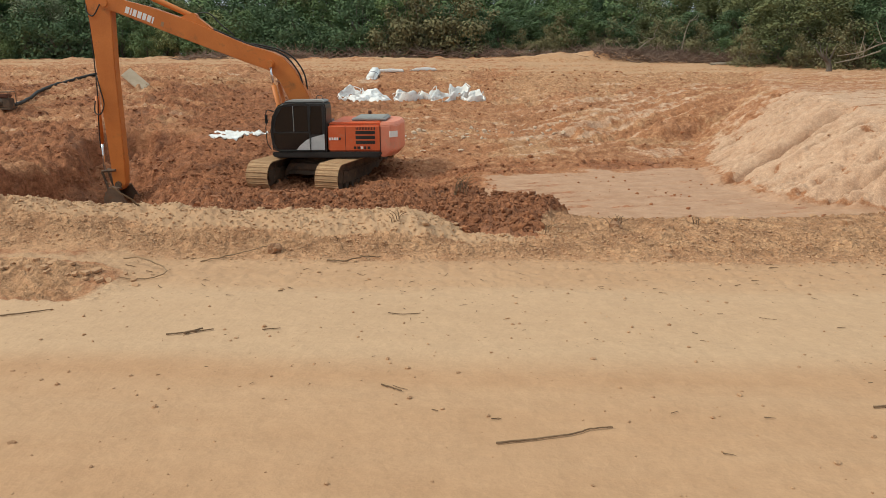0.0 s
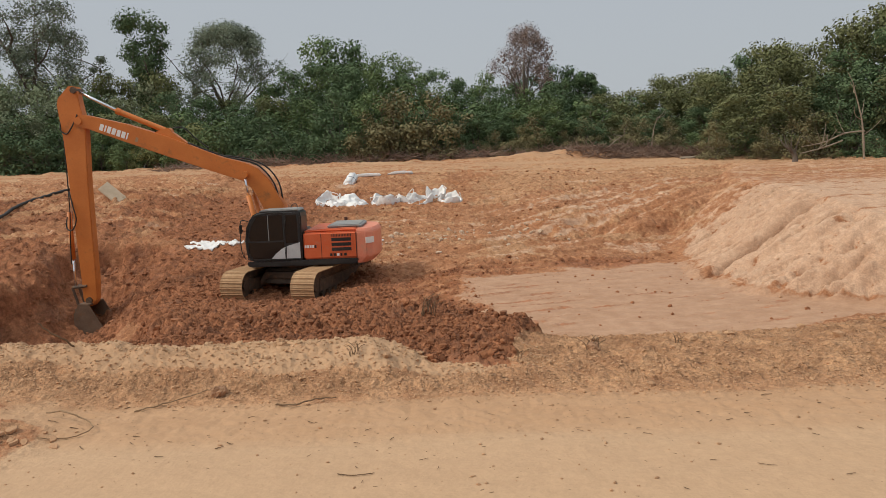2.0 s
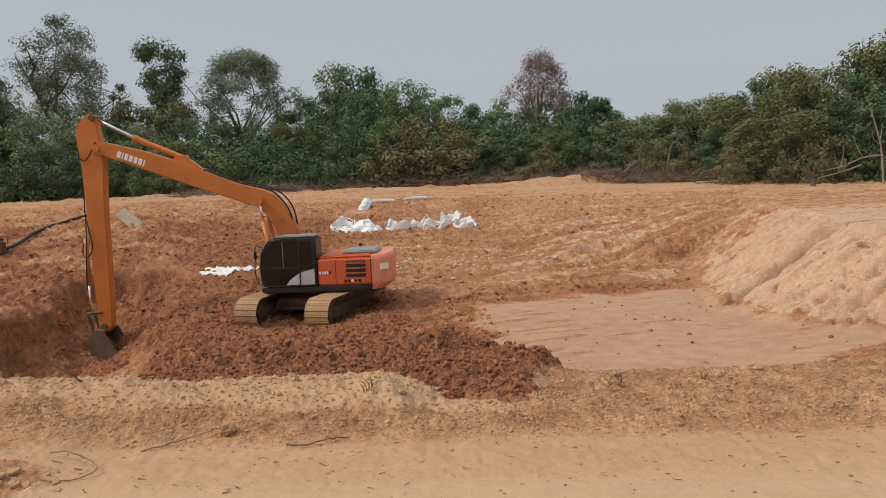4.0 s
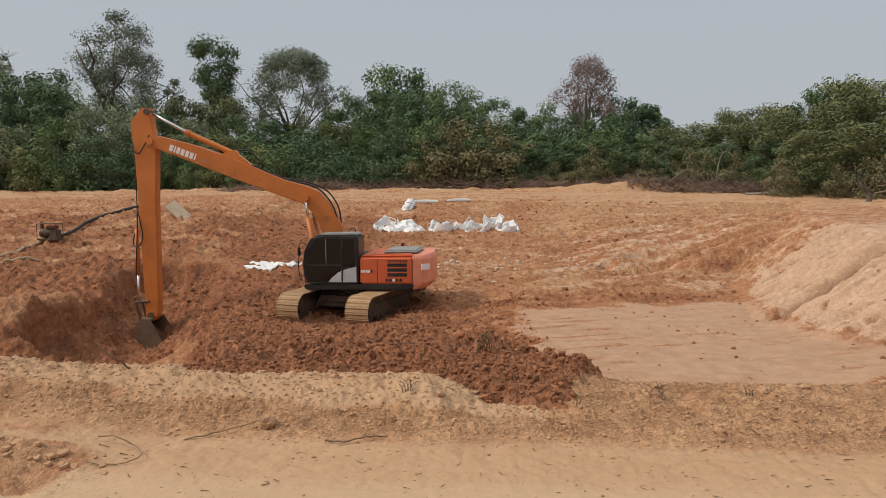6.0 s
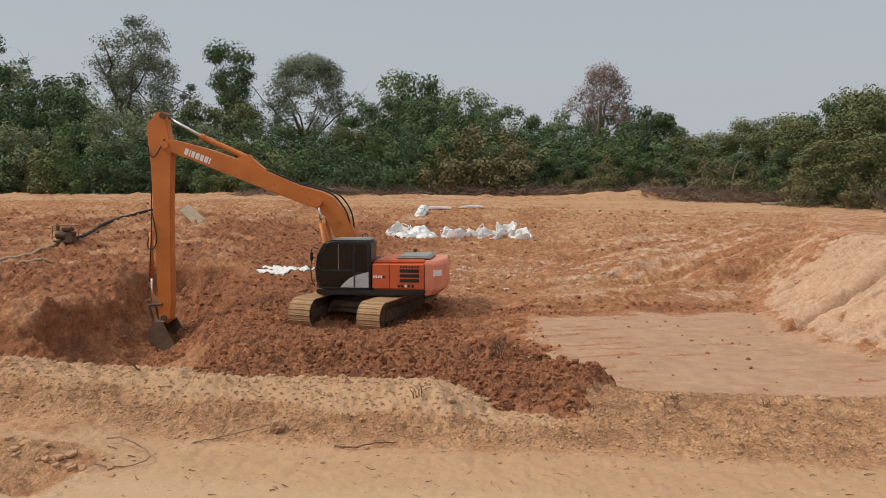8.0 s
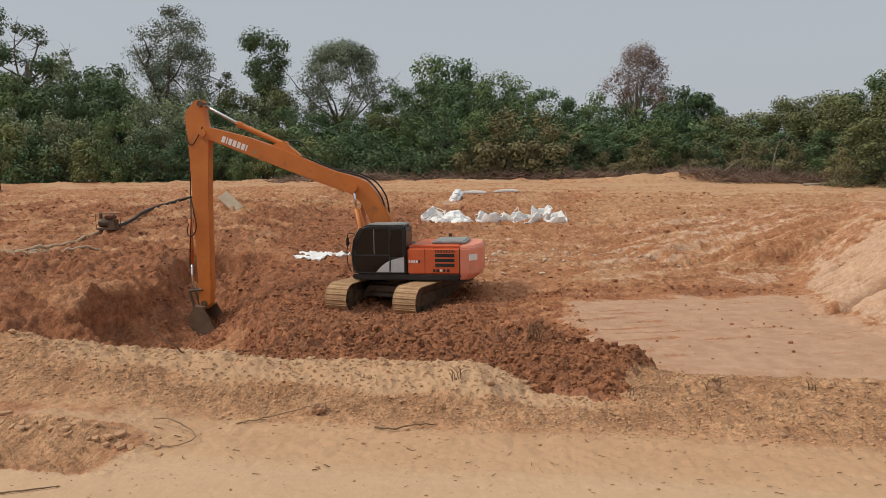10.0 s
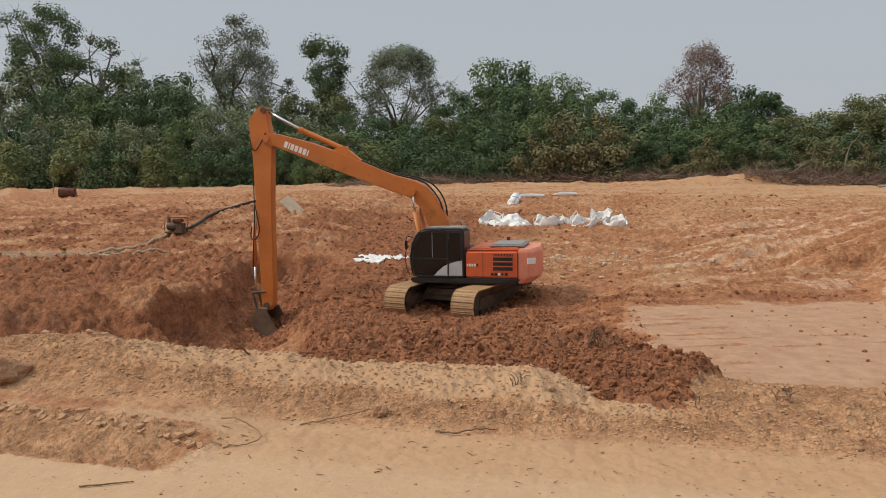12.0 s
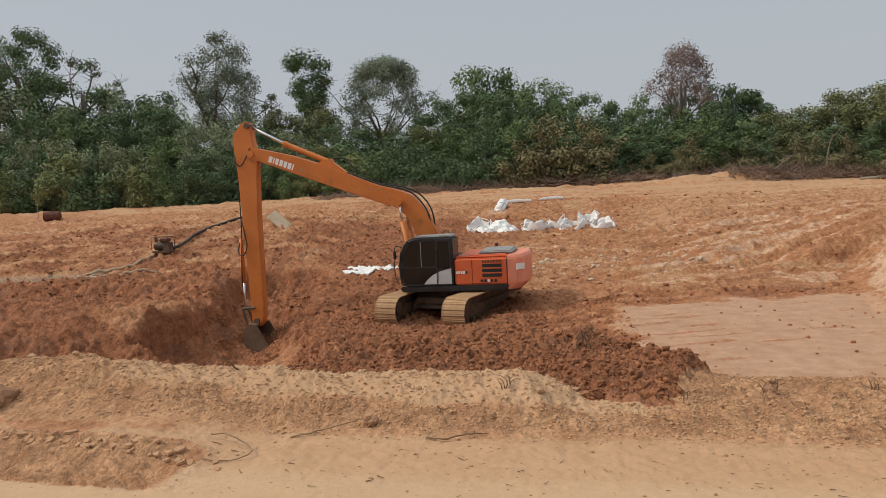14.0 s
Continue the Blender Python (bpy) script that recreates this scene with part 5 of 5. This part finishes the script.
def litter():
    crumpled("plastic_sheet", -10.05, 30.0, 1.05, 0.75, M_BAG, "torn white plastic sheet lying on the mud", "sheet", 3)
    crumpled("plastic_sheet", -3.6, 29.3, 0.5, 0.32, M_BAG, "small dirty white plastic sheet on the ground", "sheet", 5)
    # leaning concrete slab on its heap
    slab = shown("concrete_slab", block(-0.70, 0.70, -0.34, 0.34, -0.06, 0.06, 0.012), M_CONCRETE)
    ax = Vector((0.76, -0.10, -0.64)).normalized()
    nz = Vector((0.30, -0.78, 0.55))
    nz = (nz - ax * nz.dot(ax)).normalized()
    ay = nz.cross(ax)
    slab.matrix_world = Matrix.Translation((-19.1, 40.5, ground_at(-19.1, 40.5) + 0.30)) @ Matrix((ax, ay, nz)).transposed().to_4x4()
    tagged(slab, "pale rectangular concrete slab tipped on a soil heap", "slab")
    # water pump and its hoses
    px, py = -22.75, 34.2
    pump = empty("water_pump", Matrix.Translation((px, py, ground_at(px, py) - 0.02)) @ Matrix.Scale(1.1, 4))
    part("skid", block(-0.45, 0.45, -0.25, 0.25, 0.0, 0.08, 0.01), M_STEEL, pump)
    bm = bmesh.new()
    rod(bm, (-0.38, 0, 0.32), (0.10, 0, 0.32), 0.20, sides=18)
    part("motor", bm, M_STEEL, pump, "dark round motor")
    part("engine", block(0.08, 0.42, -0.19, 0.19, 0.08, 0.48, 0.03), M_STEEL, pump)
    part("tank", block(-0.10, 0.36, -0.17, 0.17, 0.50, 0.66, 0.04), M_RUST, pump, "rusty fuel tank")
    bm = bmesh.new()
    rod(bm, (-0.36, 0, 0.50), (-0.36, 0, 0.72), 0.07, sides=10)
    part("outlet", bm, M_STEEL, pump)
    bm = bmesh.new()
    for x, y in ((-0.45, -0.25), (-0.45, 0.25), (0.45, -0.25), (0.45, 0.25)):
        rod(bm, (x, y, 0.05), (x, y, 0.74), 0.016, sides=6)
    for a, b in (((-0.45, -0.25, 0.74), (0.45, -0.25, 0.74)), ((-0.45, 0.25, 0.74), (0.45, 0.25, 0.74)), ((-0.45, -0.25, 0.74), (-0.45, 0.25, 0.74)), ((0.45, -0.25, 0.74), (0.45, 0.25, 0.74))):
        rod(bm, a, b, 0.016, sides=6)
    part("cage", bm, M_STEEL, pump)
    tagged(pump, "dark muddy water pump on a soil bank", "pump")

    def laid(name, pts, r, mat, label, straight=False):
        c = curve_points([(x, y, 0) for x, y in pts], 10)
        out = [(p.x, p.y, ground_at(p.x, p.y) + r * 0.8 + h) for p, h in zip(c, [0] * len(c))]
        z0, z1 = out[0][2], out[-1][2]
        out = [(p[0], p[1], 0.35 * p[2] + 0.65 * (z0 + (z1 - z0) * i / (len(out) - 1))) for i, p in enumerate(out)] if straight else out
        sm = [out[0]] + [tuple((np.array(out[i - 1]) + np.array(out[i]) * 2 + np.array(out[i + 1])) / 4) for i in range(1, len(out) - 1)] + [out[-1]]
        bm = bmesh.new()
        pipe(bm, sm, r, sides=8)
        tagged(shown(name, bm, mat, smooth=True), label, "hose")
    laid("hose", ((-22.35, 34.4), (-23.1, 37.0), (-23.9, 39.2), (-24.5, 42.4), (-24.3, 44.3), (-24.1, 46.4)), 0.085, M_RUBBER, "thick black hose running up the bank", True)
    laid("hose", ((-23.15, 34.2), (-23.35, 33.4), (-23.2, 32.2), (-24.0, 31.2), (-25.0, 30.4)), 0.075, M_HOSE, "pale suction hose from the pump to the water")
    laid("hose", ((-21.0, 30.9), (-21.5, 30.3), (-22.3, 29.9), (-23.3, 29.6), (-24.0, 29.9), (-23.7, 30.5)), 0.065, M_HOSE, "pale hose looped on the mud")
    # rusty drum on the levee
    bm = bmesh.new()
    rod(bm, (-0.55, 0, 0.34), (0.55, 0, 0.34), 0.38, sides=20)
    for x in (-0.55, -0.18, 0.18, 0.55):
        rod(bm, (x - 0.02, 0, 0.34), (x + 0.02, 0, 0.34), 0.40, sides=20)
    drum = shown("drum", bm, M_RUST)
    drum.matrix_world = Matrix.Translation((-42.4, 49.4, ground_at(-42.4, 49.4) - 0.02)) @ Matrix.Rotation(radians(25), 4, "Z")
    tagged(drum, "dark rusty drum lying on the levee", "drum")
    # thin stakes
    for x, y, h in ((19.4, 33.0, 0.9), (-46.0, 52.0, 1.6)):
        bm = bmesh.new()
        z = ground_at(x, y)
        rod(bm, (x, y, z - 0.2), (x + 0.04, y, z + h), 0.03, 0.025, sides=7)
        tagged(shown("stake", bm, M_PALEWOOD), "thin pale wooden stake in the ground", "stake")
    # shallow standing water at the foot of the bank
    n = 40
    bm = bmesh.new()
    ring = [bm.verts.new((-29.8 + 8.2 * math.cos(a), 29.6 + 2.0 * math.sin(a), -1.66)) for a in np.linspace(0, math.tau, n, endpoint=False)]
    bm.faces.new(ring)
    ob = shown("water", bm, M_WATER)
    tagged(ob, "shallow muddy standing water at the bank's foot", "water", kind="structure")


bags()
litter()


# ---- loose clods, stones, twigs, brush ----
def ico():
    bm = bmesh.new()
    bmesh.ops.create_icosphere(bm, subdivisions=1, radius=1)
    v = np.array([tuple(p.co) for p in bm.verts])
    f = np.array([[p.index for p in q.verts] for q in bm.faces])
    bm.free()
    return v, f


def clod_field(name, n, xs, ys, small, big, mat, label, seed, keep, flat=0.7, long=1.0):
    """Many uneven lumps lying on the ground, joined."""
    rng = np.random.RandomState(seed)
    v, f = ico()
    x, y = rng.uniform(*xs, n * 3), rng.uniform(*ys, n * 3)
    z, soils = terrain(x, y)
    ok = np.where(keep(x, y, soils) > rng.rand(n * 3))[0][:n]
    x, y, z = x[ok], y[ok], z[ok]
    n = len(ok)
    s = small * (big / small) ** (rng.rand(n) ** 2.2)
    lump = 1 + 0.17 * rng.normal(size=(n, len(v)))
    p = v[None] * lump[..., None]
    p = p * (s[:, None, None] * np.stack([0.8 + 0.5 * rng.rand(n), 0.8 + 0.4 * rng.rand(n), flat * (0.7 + 0.6 * rng.rand(n))], 1)[:, None, :])
    p[..., 0] *= long
    a = rng.rand(n) * math.tau if long == 1 else rng.normal(size=n) * 0.45
    c, q = np.cos(a)[:, None], np.sin(a)[:, None]
    w = np.stack([p[..., 0] * c - p[..., 1] * q + x[:, None], p[..., 0] * q + p[..., 1] * c + y[:, None], p[..., 2] + (z + 0.25 * s)[:, None]], -1).reshape(-1, 3)
    fs = (f[None] + (np.arange(n) * len(v))[:, None, None]).reshape(-1, 3)
    ob = new(name, raw_mesh(name, w, fs, mat))
    return tagged(ob, label, "soil", kind="stuff")


clod_field("verge_crumbs", 11000, (-6.0, 4.6), (4.4, 5.9), 0.003, 0.013, M_CLOD, "dry tan soil crumbs along the road's verge", 1, lambda x, y, s: np.exp(-((y - 4.85) / 0.35) ** 2) * np.clip(1 - 1.6 * s["mud"], 0, 1))
clod_field("crest_crumbs", 4500, (-5.5, 0.6), (4.95, 5.75), 0.003, 0.012, M_CREST, "pale sandy crumbs on the verge's crest", 14, lambda x, y, s: np.exp(-((y - 5.3) / 0.22) ** 2) * np.clip(1 - 1.6 * s["mud"], 0, 1), 0.8)
clod_field("verge_clods", 70, (-6.5, 4.5), (4.5, 5.9), 0.015, 0.055, M_CLOD, "dry clods of tan soil on the verge", 2, lambda x, y, s: np.exp(-((y - 5.2) / 0.4) ** 2) * np.where(x < -3, 1, 0.45) * np.clip(1 - 1.6 * s["mud"], 0, 1))
clod_field("nose_clods", 7000, (-3.0, 0.9), (5.2, 9.5), 0.006, 0.034, M_MUDCLOD, "wet red-brown mud crumbs on the end of the heap", 12, lambda x, y, s: np.clip(s["mud"] * 1.5 - 0.5, 0, 1) * np.clip(6 / y, 0, 1) ** 3, 0.9)
clod_field("mud_clods", 10500, (-13, 0.9), (8, 26), 0.014, 0.065, M_MUDCLOD, "wet red-brown mud clods thrown up by digging", 3, lambda x, y, s: np.clip(s["mud"] * 1.2 - 0.3, 0, 1) * np.clip(14 / y, 0.4, 1) * (1 - np.exp(-((x + 5.4) / 1.0) ** 2 - ((y - 24.6) / 2) ** 2)), 0.9)
clod_field("bank_clods", 9000, (-36, 9), (24, 49), 0.025, 0.10, M_MUDCLOD, "red soil clods on the far bank", 4, lambda x, y, s: 0.12 + 0.6 * s["mud"] - 0.6 * s["clay"], 0.6)
clod_field("slope_clods", 900, (0.8, 10), (5.4, 15), 0.01, 0.05, M_CLOD, "brown clods on the slope beside the pool", 5, lambda x, y, s: np.clip(1 - s["wet"] * 1.02, 0, 1))
clod_field("pool_clods", 750, (-2.6, 8), (12.5, 24.5), 0.012, 0.06, M_MUDCLOD, "mud clods lying in the drying pool", 6, lambda x, y, s: 0.12 * s["wet"] + 0.9 * (1 - s["wet"]) * ease(3.5, 1.5, x), 0.8)
clod_field("pale_stones", 150, (-3.5, 4.5), (26.5, 33.5), 0.03, 0.13, M_STONE, "pale stones scattered over the rutted bank", 7, lambda x, y, s: np.exp(-((y - 30.2 - 0.25 * x) / 1.5) ** 2))
clod_field("road_grit", 700, (-3.2, 3.0), (1.3, 4.6), 0.003, 0.012, M_CLOD, "small grit on the sandy road", 8, lambda x, y, s: 0.6 + 0 * x)
clod_field("bark_bits", 1500, (-3.4, 3.4), (2.6, 4.75), 0.001, 0.0034, M_ROOT, "short dark bits of bark and twig on the road", 11, lambda x, y, s: 0.12 + 0.88 * ease(3.7, 4.1, y), 0.6, 3.2)
clod_field("mound_crumbs", 500, (6.5, 16), (14.5, 32), 0.012, 0.04, M_CLAYCLOD, "pale lumps on the mound's face", 9, lambda x, y, s: s["clay"])


def boulder(x, y, r, mat, label, seed, flat=0.8):
    bm = bmesh.new()
    bmesh.ops.create_icosphere(bm, subdivisions=3, radius=r)
    off = Vector((seed * 3.1, seed * 1.7, seed))
    for v in bm.verts:
        k = 1 + 0.5 * noise.noise(v.co / r * 1.1 + off) + 0.26 * noise.noise(v.co / r * 2.6 + off) + 0.12 * noise.noise(v.co / r * 7 + off)
        v.co = Vector((v.co.x * k, v.co.y * k, v.co.z * k * flat))
    ob = shown("clod", bm, mat)
    ob.matrix_world = Matrix.Translation((x, y, ground_at(x, y) + r * flat * 0.35))
    return tagged(ob, label, "clod", "large clods on the verge")


boulder(-1.57, 4.62, 0.045, M_BROWNCLOD, "round dry clod of tan soil on the verge", 3)
boulder(-4.35, 4.52, 0.12, M_BROWNCLOD, "big crumbling clod of tan soil beside the road", 5, 0.9)
boulder(-4.80, 4.80, 0.07, M_BROWNCLOD, "crumbling clod of soil beside the road", 7)
boulder(-4.15, 5.3, 0.06, M_CLOD, "crumbling clod of soil beside the road", 9)
boulder(-1.32, 5.28, 0.045, M_CLOD, "pale clod on the verge's crest", 11)
boulder(0.98, 5.42, 0.05, M_BROWNCLOD, "brown clod with roots on the verge", 13)
boulder(1.75, 5.55, 0.045, M_CLOD, "brown clod on the verge", 15)


def crust_plate(x, y, r, tilt, seed):
    """A flat, angular piece of dried crust with broken edges."""
    rng = random.Random(seed)
    n = rng.randint(5, 7)
    ring = []
    for k in range(n):
        a = (k + rng.uniform(-0.3, 0.3)) * math.tau / n
        q = r * rng.uniform(0.75, 1.1)
        ring.append((q * math.cos(a) * 1.25, q * math.sin(a)))
    ob = shown("crust_plate", prism(ring, -0.009, 0.009, 0.002, 1), M_CRUST)
    ob.matrix_world = Matrix.Translation((x, y, ground_at(x, y) + 0.004)) @ Matrix.Rotation(tilt, 4, "X") @ Matrix.Rotation(rng.uniform(-0.25, 0.25), 4, "Y") @ Matrix.Rotation(radians(90), 4, "X") @ Matrix.Rotation(rng.random() * 6, 4, "Y")
    return tagged(ob, "flat broken plate of dried tan crust", "crust", "crust plates at the road's edge")


rng_p = random.Random(9)
for k in range(44):
    f = k / 44
    px = -4.1 + 1.85 * f + rng_p.uniform(-0.05, 0.05)
    crust_plate(px, 4.16 - 0.20 * f + rng_p.uniform(-0.09, 0.06), rng_p.uniform(0.012, 0.034), rng_p.uniform(-0.15, 0.6), 20 + k)


def twig(pts, r0, r1, label, mat=M_TWIG, lift=0.004, free=False, name="twig"):
    """A crooked twig; points follow the ground unless free."""
    c = curve_points([p if len(p) == 3 else (p[0], p[1], 0) for p in pts], 6)
    rng = random.Random(int(abs(pts[0][0] * 1000)) + 7)
    if not free:
        c = [Vector((p.x + rng.uniform(-1, 1) * r0 * 0.4, p.y + rng.uniform(-1, 1) * r0 * 0.4, ground_at(p.x, p.y) + r0 * 0.6 + lift + p.z)) for p in c]
    bm = bmesh.new()
    pipe(bm, c, r0 * 0.7, r1 * 0.7, 6)
    return tagged(shown(name, bm, mat), label, "twig", "twigs on the road and verge")


twig([(-0.06, 2.043), (0.08, 2.082), (0.22, 2.126), (0.3, 2.166), (0.385, 2.181)], 0.0055, 0.004, "long thin straight stick on the sandy road", name="stick")
twig([(-1.72, 3.076), (-1.6, 3.116), (-1.5, 3.155)], 0.006, 0.004, "short dark twig on the road")
twig([(-1.63, 3.086), (-1.56, 3.155)], 0.010, 0.006, "flake of dark bark on the road")
twig([(-2.75, 3.322), (-2.62, 3.381), (-2.52, 3.43)], 0.007, 0.004, "dark twig on the road")
twig([(-0.54, 2.516), (-0.49, 2.486), (-0.45, 2.461)], 0.005, 0.004, "small twig on the road")
twig([(-1.24, 3.145), (-1.15, 3.165)], 0.005, 0.003, "small twig on the road")
twig([(-0.62, 3.43), (-0.54, 3.41), (-0.44, 3.43)], 0.004, 0.003, "thin forked twig on the road")
twig([(1.45, 2.378), (1.6, 2.407)], 0.006, 0.004, "dark twig on the road")
twig([(-2.50, 4.27, 0.02), (-2.36, 4.22, 0.05), (-2.22, 4.17, 0.03), (-2.13, 4.08, 0.02), (-2.20, 3.99), (-2.38, 3.96)], 0.008, 0.004, "curled root on the road's edge", M_ROOT, name="root")
twig([(-2.02, 4.38), (-1.88, 4.47, 0.01), (-1.74, 4.56, 0.02), (-1.62, 4.64, 0.02)], 0.007, 0.004, "dry root lying up the verge", M_ROOT, name="root")
twig([(-1.16, 4.42), (-1.02, 4.40, 0.01), (-0.90, 4.46, 0.02), (-0.80, 4.52)], 0.009, 0.004, "crooked twig at the foot of the verge")
twig([(-2.80, 5.20, 0.0), (-2.86, 5.12, 0.10), (-2.96, 5.05, 0.22)], 0.012, 0.007, "dark stick poking out of the verge", name="stick")
twig([(0.60, 9.8, 0.0), (0.57, 9.75, 0.15), (0.49, 9.7, 0.27), (0.40, 9.7, 0.42)], 0.022, 0.010, "bent stick poking out of the mud heap", name="stick")
rng_c = random.Random(12)
for k in range(70):
    x, y = rng_c.uniform(-2.6, 2.6), rng_c.choice([rng_c.uniform(1.9, 4.3), rng_c.uniform(3.6, 4.5)])
    a, L = rng_c.gauss(0, 0.7), rng_c.uniform(0.012, 0.05)
    twig([(x, y), (x + L * math.cos(a), y + L * math.sin(a))], rng_c.uniform(0.0015, 0.004), 0.0015, "tiny dry twig scrap on the sandy road")
rng_t = random.Random(4)
for k in range(26):
    x, y = rng_t.uniform(-2.6, 2.8), rng_t.choice([rng_t.uniform(3.7, 4.5), rng_t.uniform(4.4, 5.4), rng_t.uniform(2.2, 4.2)])
    a, L = rng_t.gauss(0, 0.6), rng_t.uniform(0.03, 0.09)
    twig([(x, y), (x + L * math.cos(a) * 0.5, y + L * math.sin(a) * 0.5), (x + L * math.cos(a), y + L * math.sin(a) * 0.8)], rng_t.uniform(0.002, 0.005), 0.002, "small dry twig on the ground")


def tuft(x, y, n, h, mat, label, seed, name="weed"):
    """A tuft of dry stalks."""
    rng = random.Random(seed)
    bm = bmesh.new()
    z = ground_at(x, y)
    for k in range(n):
        a, s = rng.random() * math.tau, rng.uniform(0.1, 0.8)
        L = h * rng.uniform(0.5, 1.0)
        p = Vector((x + rng.uniform(-0.3, 0.3) * h, y + rng.uniform(-0.3, 0.3) * h, z - 0.02))
        pipe(bm, curve_points([p, p + Vector((math.cos(a) * s * L * 0.3, math.sin(a) * s * L * 0.3, L * 0.6)), p + Vector((math.cos(a) * s * L, math.sin(a) * s * L, L * 0.85))], 3), 0.006 * h / 0.3, 0.002, 4)
    tagged(shown(name, bm, mat), label, "weed", kind="stuff")


tuft(0.98, 5.45, 14, 0.16, M_TWIG, "tuft of dry roots on a clod", 1)
tuft(0.42, 5.25, 6, 0.16, M_TWIG, "dry stalks on the verge", 2)
tuft(-0.30, 6.55, 18, 0.22, M_TWIG, "dry grass tuft in the mud heap", 3)
tuft(-0.75, 5.05, 9, 0.12, M_TWIG, "dry stalks on the verge", 4)
tuft(-1.95, 8.8, 16, 0.3, M_TWIG, "dry grass tuft in the mud heap", 5)
tuft(1.6, 5.4, 8, 0.12, M_TWIG, "dry stalks on the verge", 6)


def brush_belt(name, az0, az1, near, far, n, high, mat, label, seed):
    """A belt of cut dry brush: thousands of thin crooked sticks, joined."""
    rng = np.random.RandomState(seed)
    a = np.radians(rng.uniform(az0, az1, n))
    d = rng.uniform(near, far, n)
    x, y = d * np.sin(a), d * np.cos(a)
    z = terrain(x, y)[0]
    taper = np.clip((np.degrees(a) - az0) / 5.0, 0.12, 1)
    pile = taper * (0.35 + 0.65 * np.clip(wave(x / 3.2, y / 3.2, 4) * 1.6 + 0.5, 0, 1))
    base = np.stack([x, y, z + rng.rand(n) * high * pile * 0.75], 1)
    dirs = unit(n, rng) * np.array([1, 1, 0.45]) + np.array([0, 0, 0.12])
    L = rng.uniform(0.5, 1.7, n)[:, None]
    r = rng.uniform(0.012, 0.038, n)[:, None]
    mid = base + dirs * L * 0.5 + unit(n, rng) * 0.12
    tip = mid + (dirs + unit(n, rng) * 0.4) * L * 0.5
    base[:, 2] = np.maximum(base[:, 2], z)
    vs, side = [], np.cross(dirs, unit(n, rng))
    side /= np.linalg.norm(side, axis=1, keepdims=True)
    up = np.cross(side, dirs)
    up /= np.linalg.norm(up, axis=1, keepdims=True)
    for p, k in ((base, 1.0), (mid, 0.8), (tip, 0.3)):
        for t in (0, math.tau / 3, math.tau * 2 / 3):
            vs.append(p + (side * math.cos(t) + up * math.sin(t)) * r * k)
    v = np.stack(vs, 1).reshape(-1, 3)
    fs = []
    for lvl in (0, 3):
        for k in range(3):
            k2 = (k + 1) % 3
            fs.append(np.stack([np.arange(n) * 9 + lvl + k, np.arange(n) * 9 + lvl + k2, np.arange(n) * 9 + lvl + 3 + k2, np.arange(n) * 9 + lvl + 3 + k], 1))
    ob = new(name, raw_mesh(name, v, np.concatenate(fs), mat))
    return tagged(ob, label, "brush", kind="stuff")


brush_belt("dry_brush", 8.5, 40, 57.0, 61.5, 7000, 0.95, M_BRUSH, "belt of cut dry brown brush below the trees", 1)
brush_belt("dry_brush", -22, 10, 60.3, 63.5, 2600, 0.9, M_BRUSH, "dry undergrowth along the levee", 2)


def dead_branch(x, y, pts, r0, r1, label, forks, seed, name="dead_branch"):
    rng = random.Random(seed)
    z = ground_at(x, y)
    bm = bmesh.new()
    c = curve_points([(x + p[0], y + p[1], z + p[2]) for p in pts], 6)
    pipe(bm, c, r0, r1, 7)
    for k in range(forks):
        p = c[rng.randrange(len(c) // 3, len(c))]
        d = Vector((rng.uniform(-1, 1), rng.uniform(-0.5, 0.5), rng.uniform(0.0, 1)))
        pipe(bm, curve_points([p, p + d * 0.6, p + d * 1.1 + Vector((rng.uniform(-0.3, 0.3), 0, 0.25))], 4), r0 * 0.4, 0.012, 5)
    tagged(shown(name, bm, M_BARK if name == "stump" else M_PALEWOOD), label, "branch", "dead wood below the trees")


dead_branch(24.4, 45.2, ((0.4, 0, 0), (0.3, 0, 1.5), (0.15, 0, 2.6), (-0.3, 0, 4.2)), 0.07, 0.03, "bleached dead tree broken off among shrubs", 7, 1)
dead_branch(23.4, 45.6, ((1.6, 0, 1.7), (0.4, 0, 1.6), (-0.9, 0, 1.1), (-2.2, 0, 0.9)), 0.055, 0.02, "bleached fallen branch lying on brush", 6, 2)
dead_branch(22.6, 46.2, ((1.4, 0, 1.2), (0.2, 0, 0.8), (-1.2, 0, 0.5)), 0.05, 0.03, "bleached fallen branch lying on brush", 4, 3)
dead_branch(20.6, 45.2, ((0, 0, -0.2), (0.05, 0, 0.35), (-0.12, 0, 0.75)), 0.20, 0.10, "splintered grey tree stump", 7, 4, "stump")
dead_branch(17.8, 52.4, ((-1.9, 0, 0.14), (0, 0, 0.20), (1.7, 0, 0.16)), 0.15, 0.10, "fallen grey log below the brush", 2, 5, "log")
dead_branch(15.3, 58.0, ((0, 0, 0), (0.2, 0, 1.8), (0.55, 0, 3.0)), 0.06, 0.02, "thin pale dead sapling leaning before shrubs", 3, 6)
dead_branch(19.4, 57.0, ((0, 0, 0), (0.1, 0, 1.6), (0.3, 0, 2.6)), 0.06, 0.02, "thin pale dead sapling before shrubs", 3, 7)
dead_branch(12.6, 58.6, ((-0.8, 0, 0.2), (0.1, 0, 1.0), (0.9, 0, 1.5)), 0.07, 0.02, "pale dead branch leaning on brush", 4, 8)
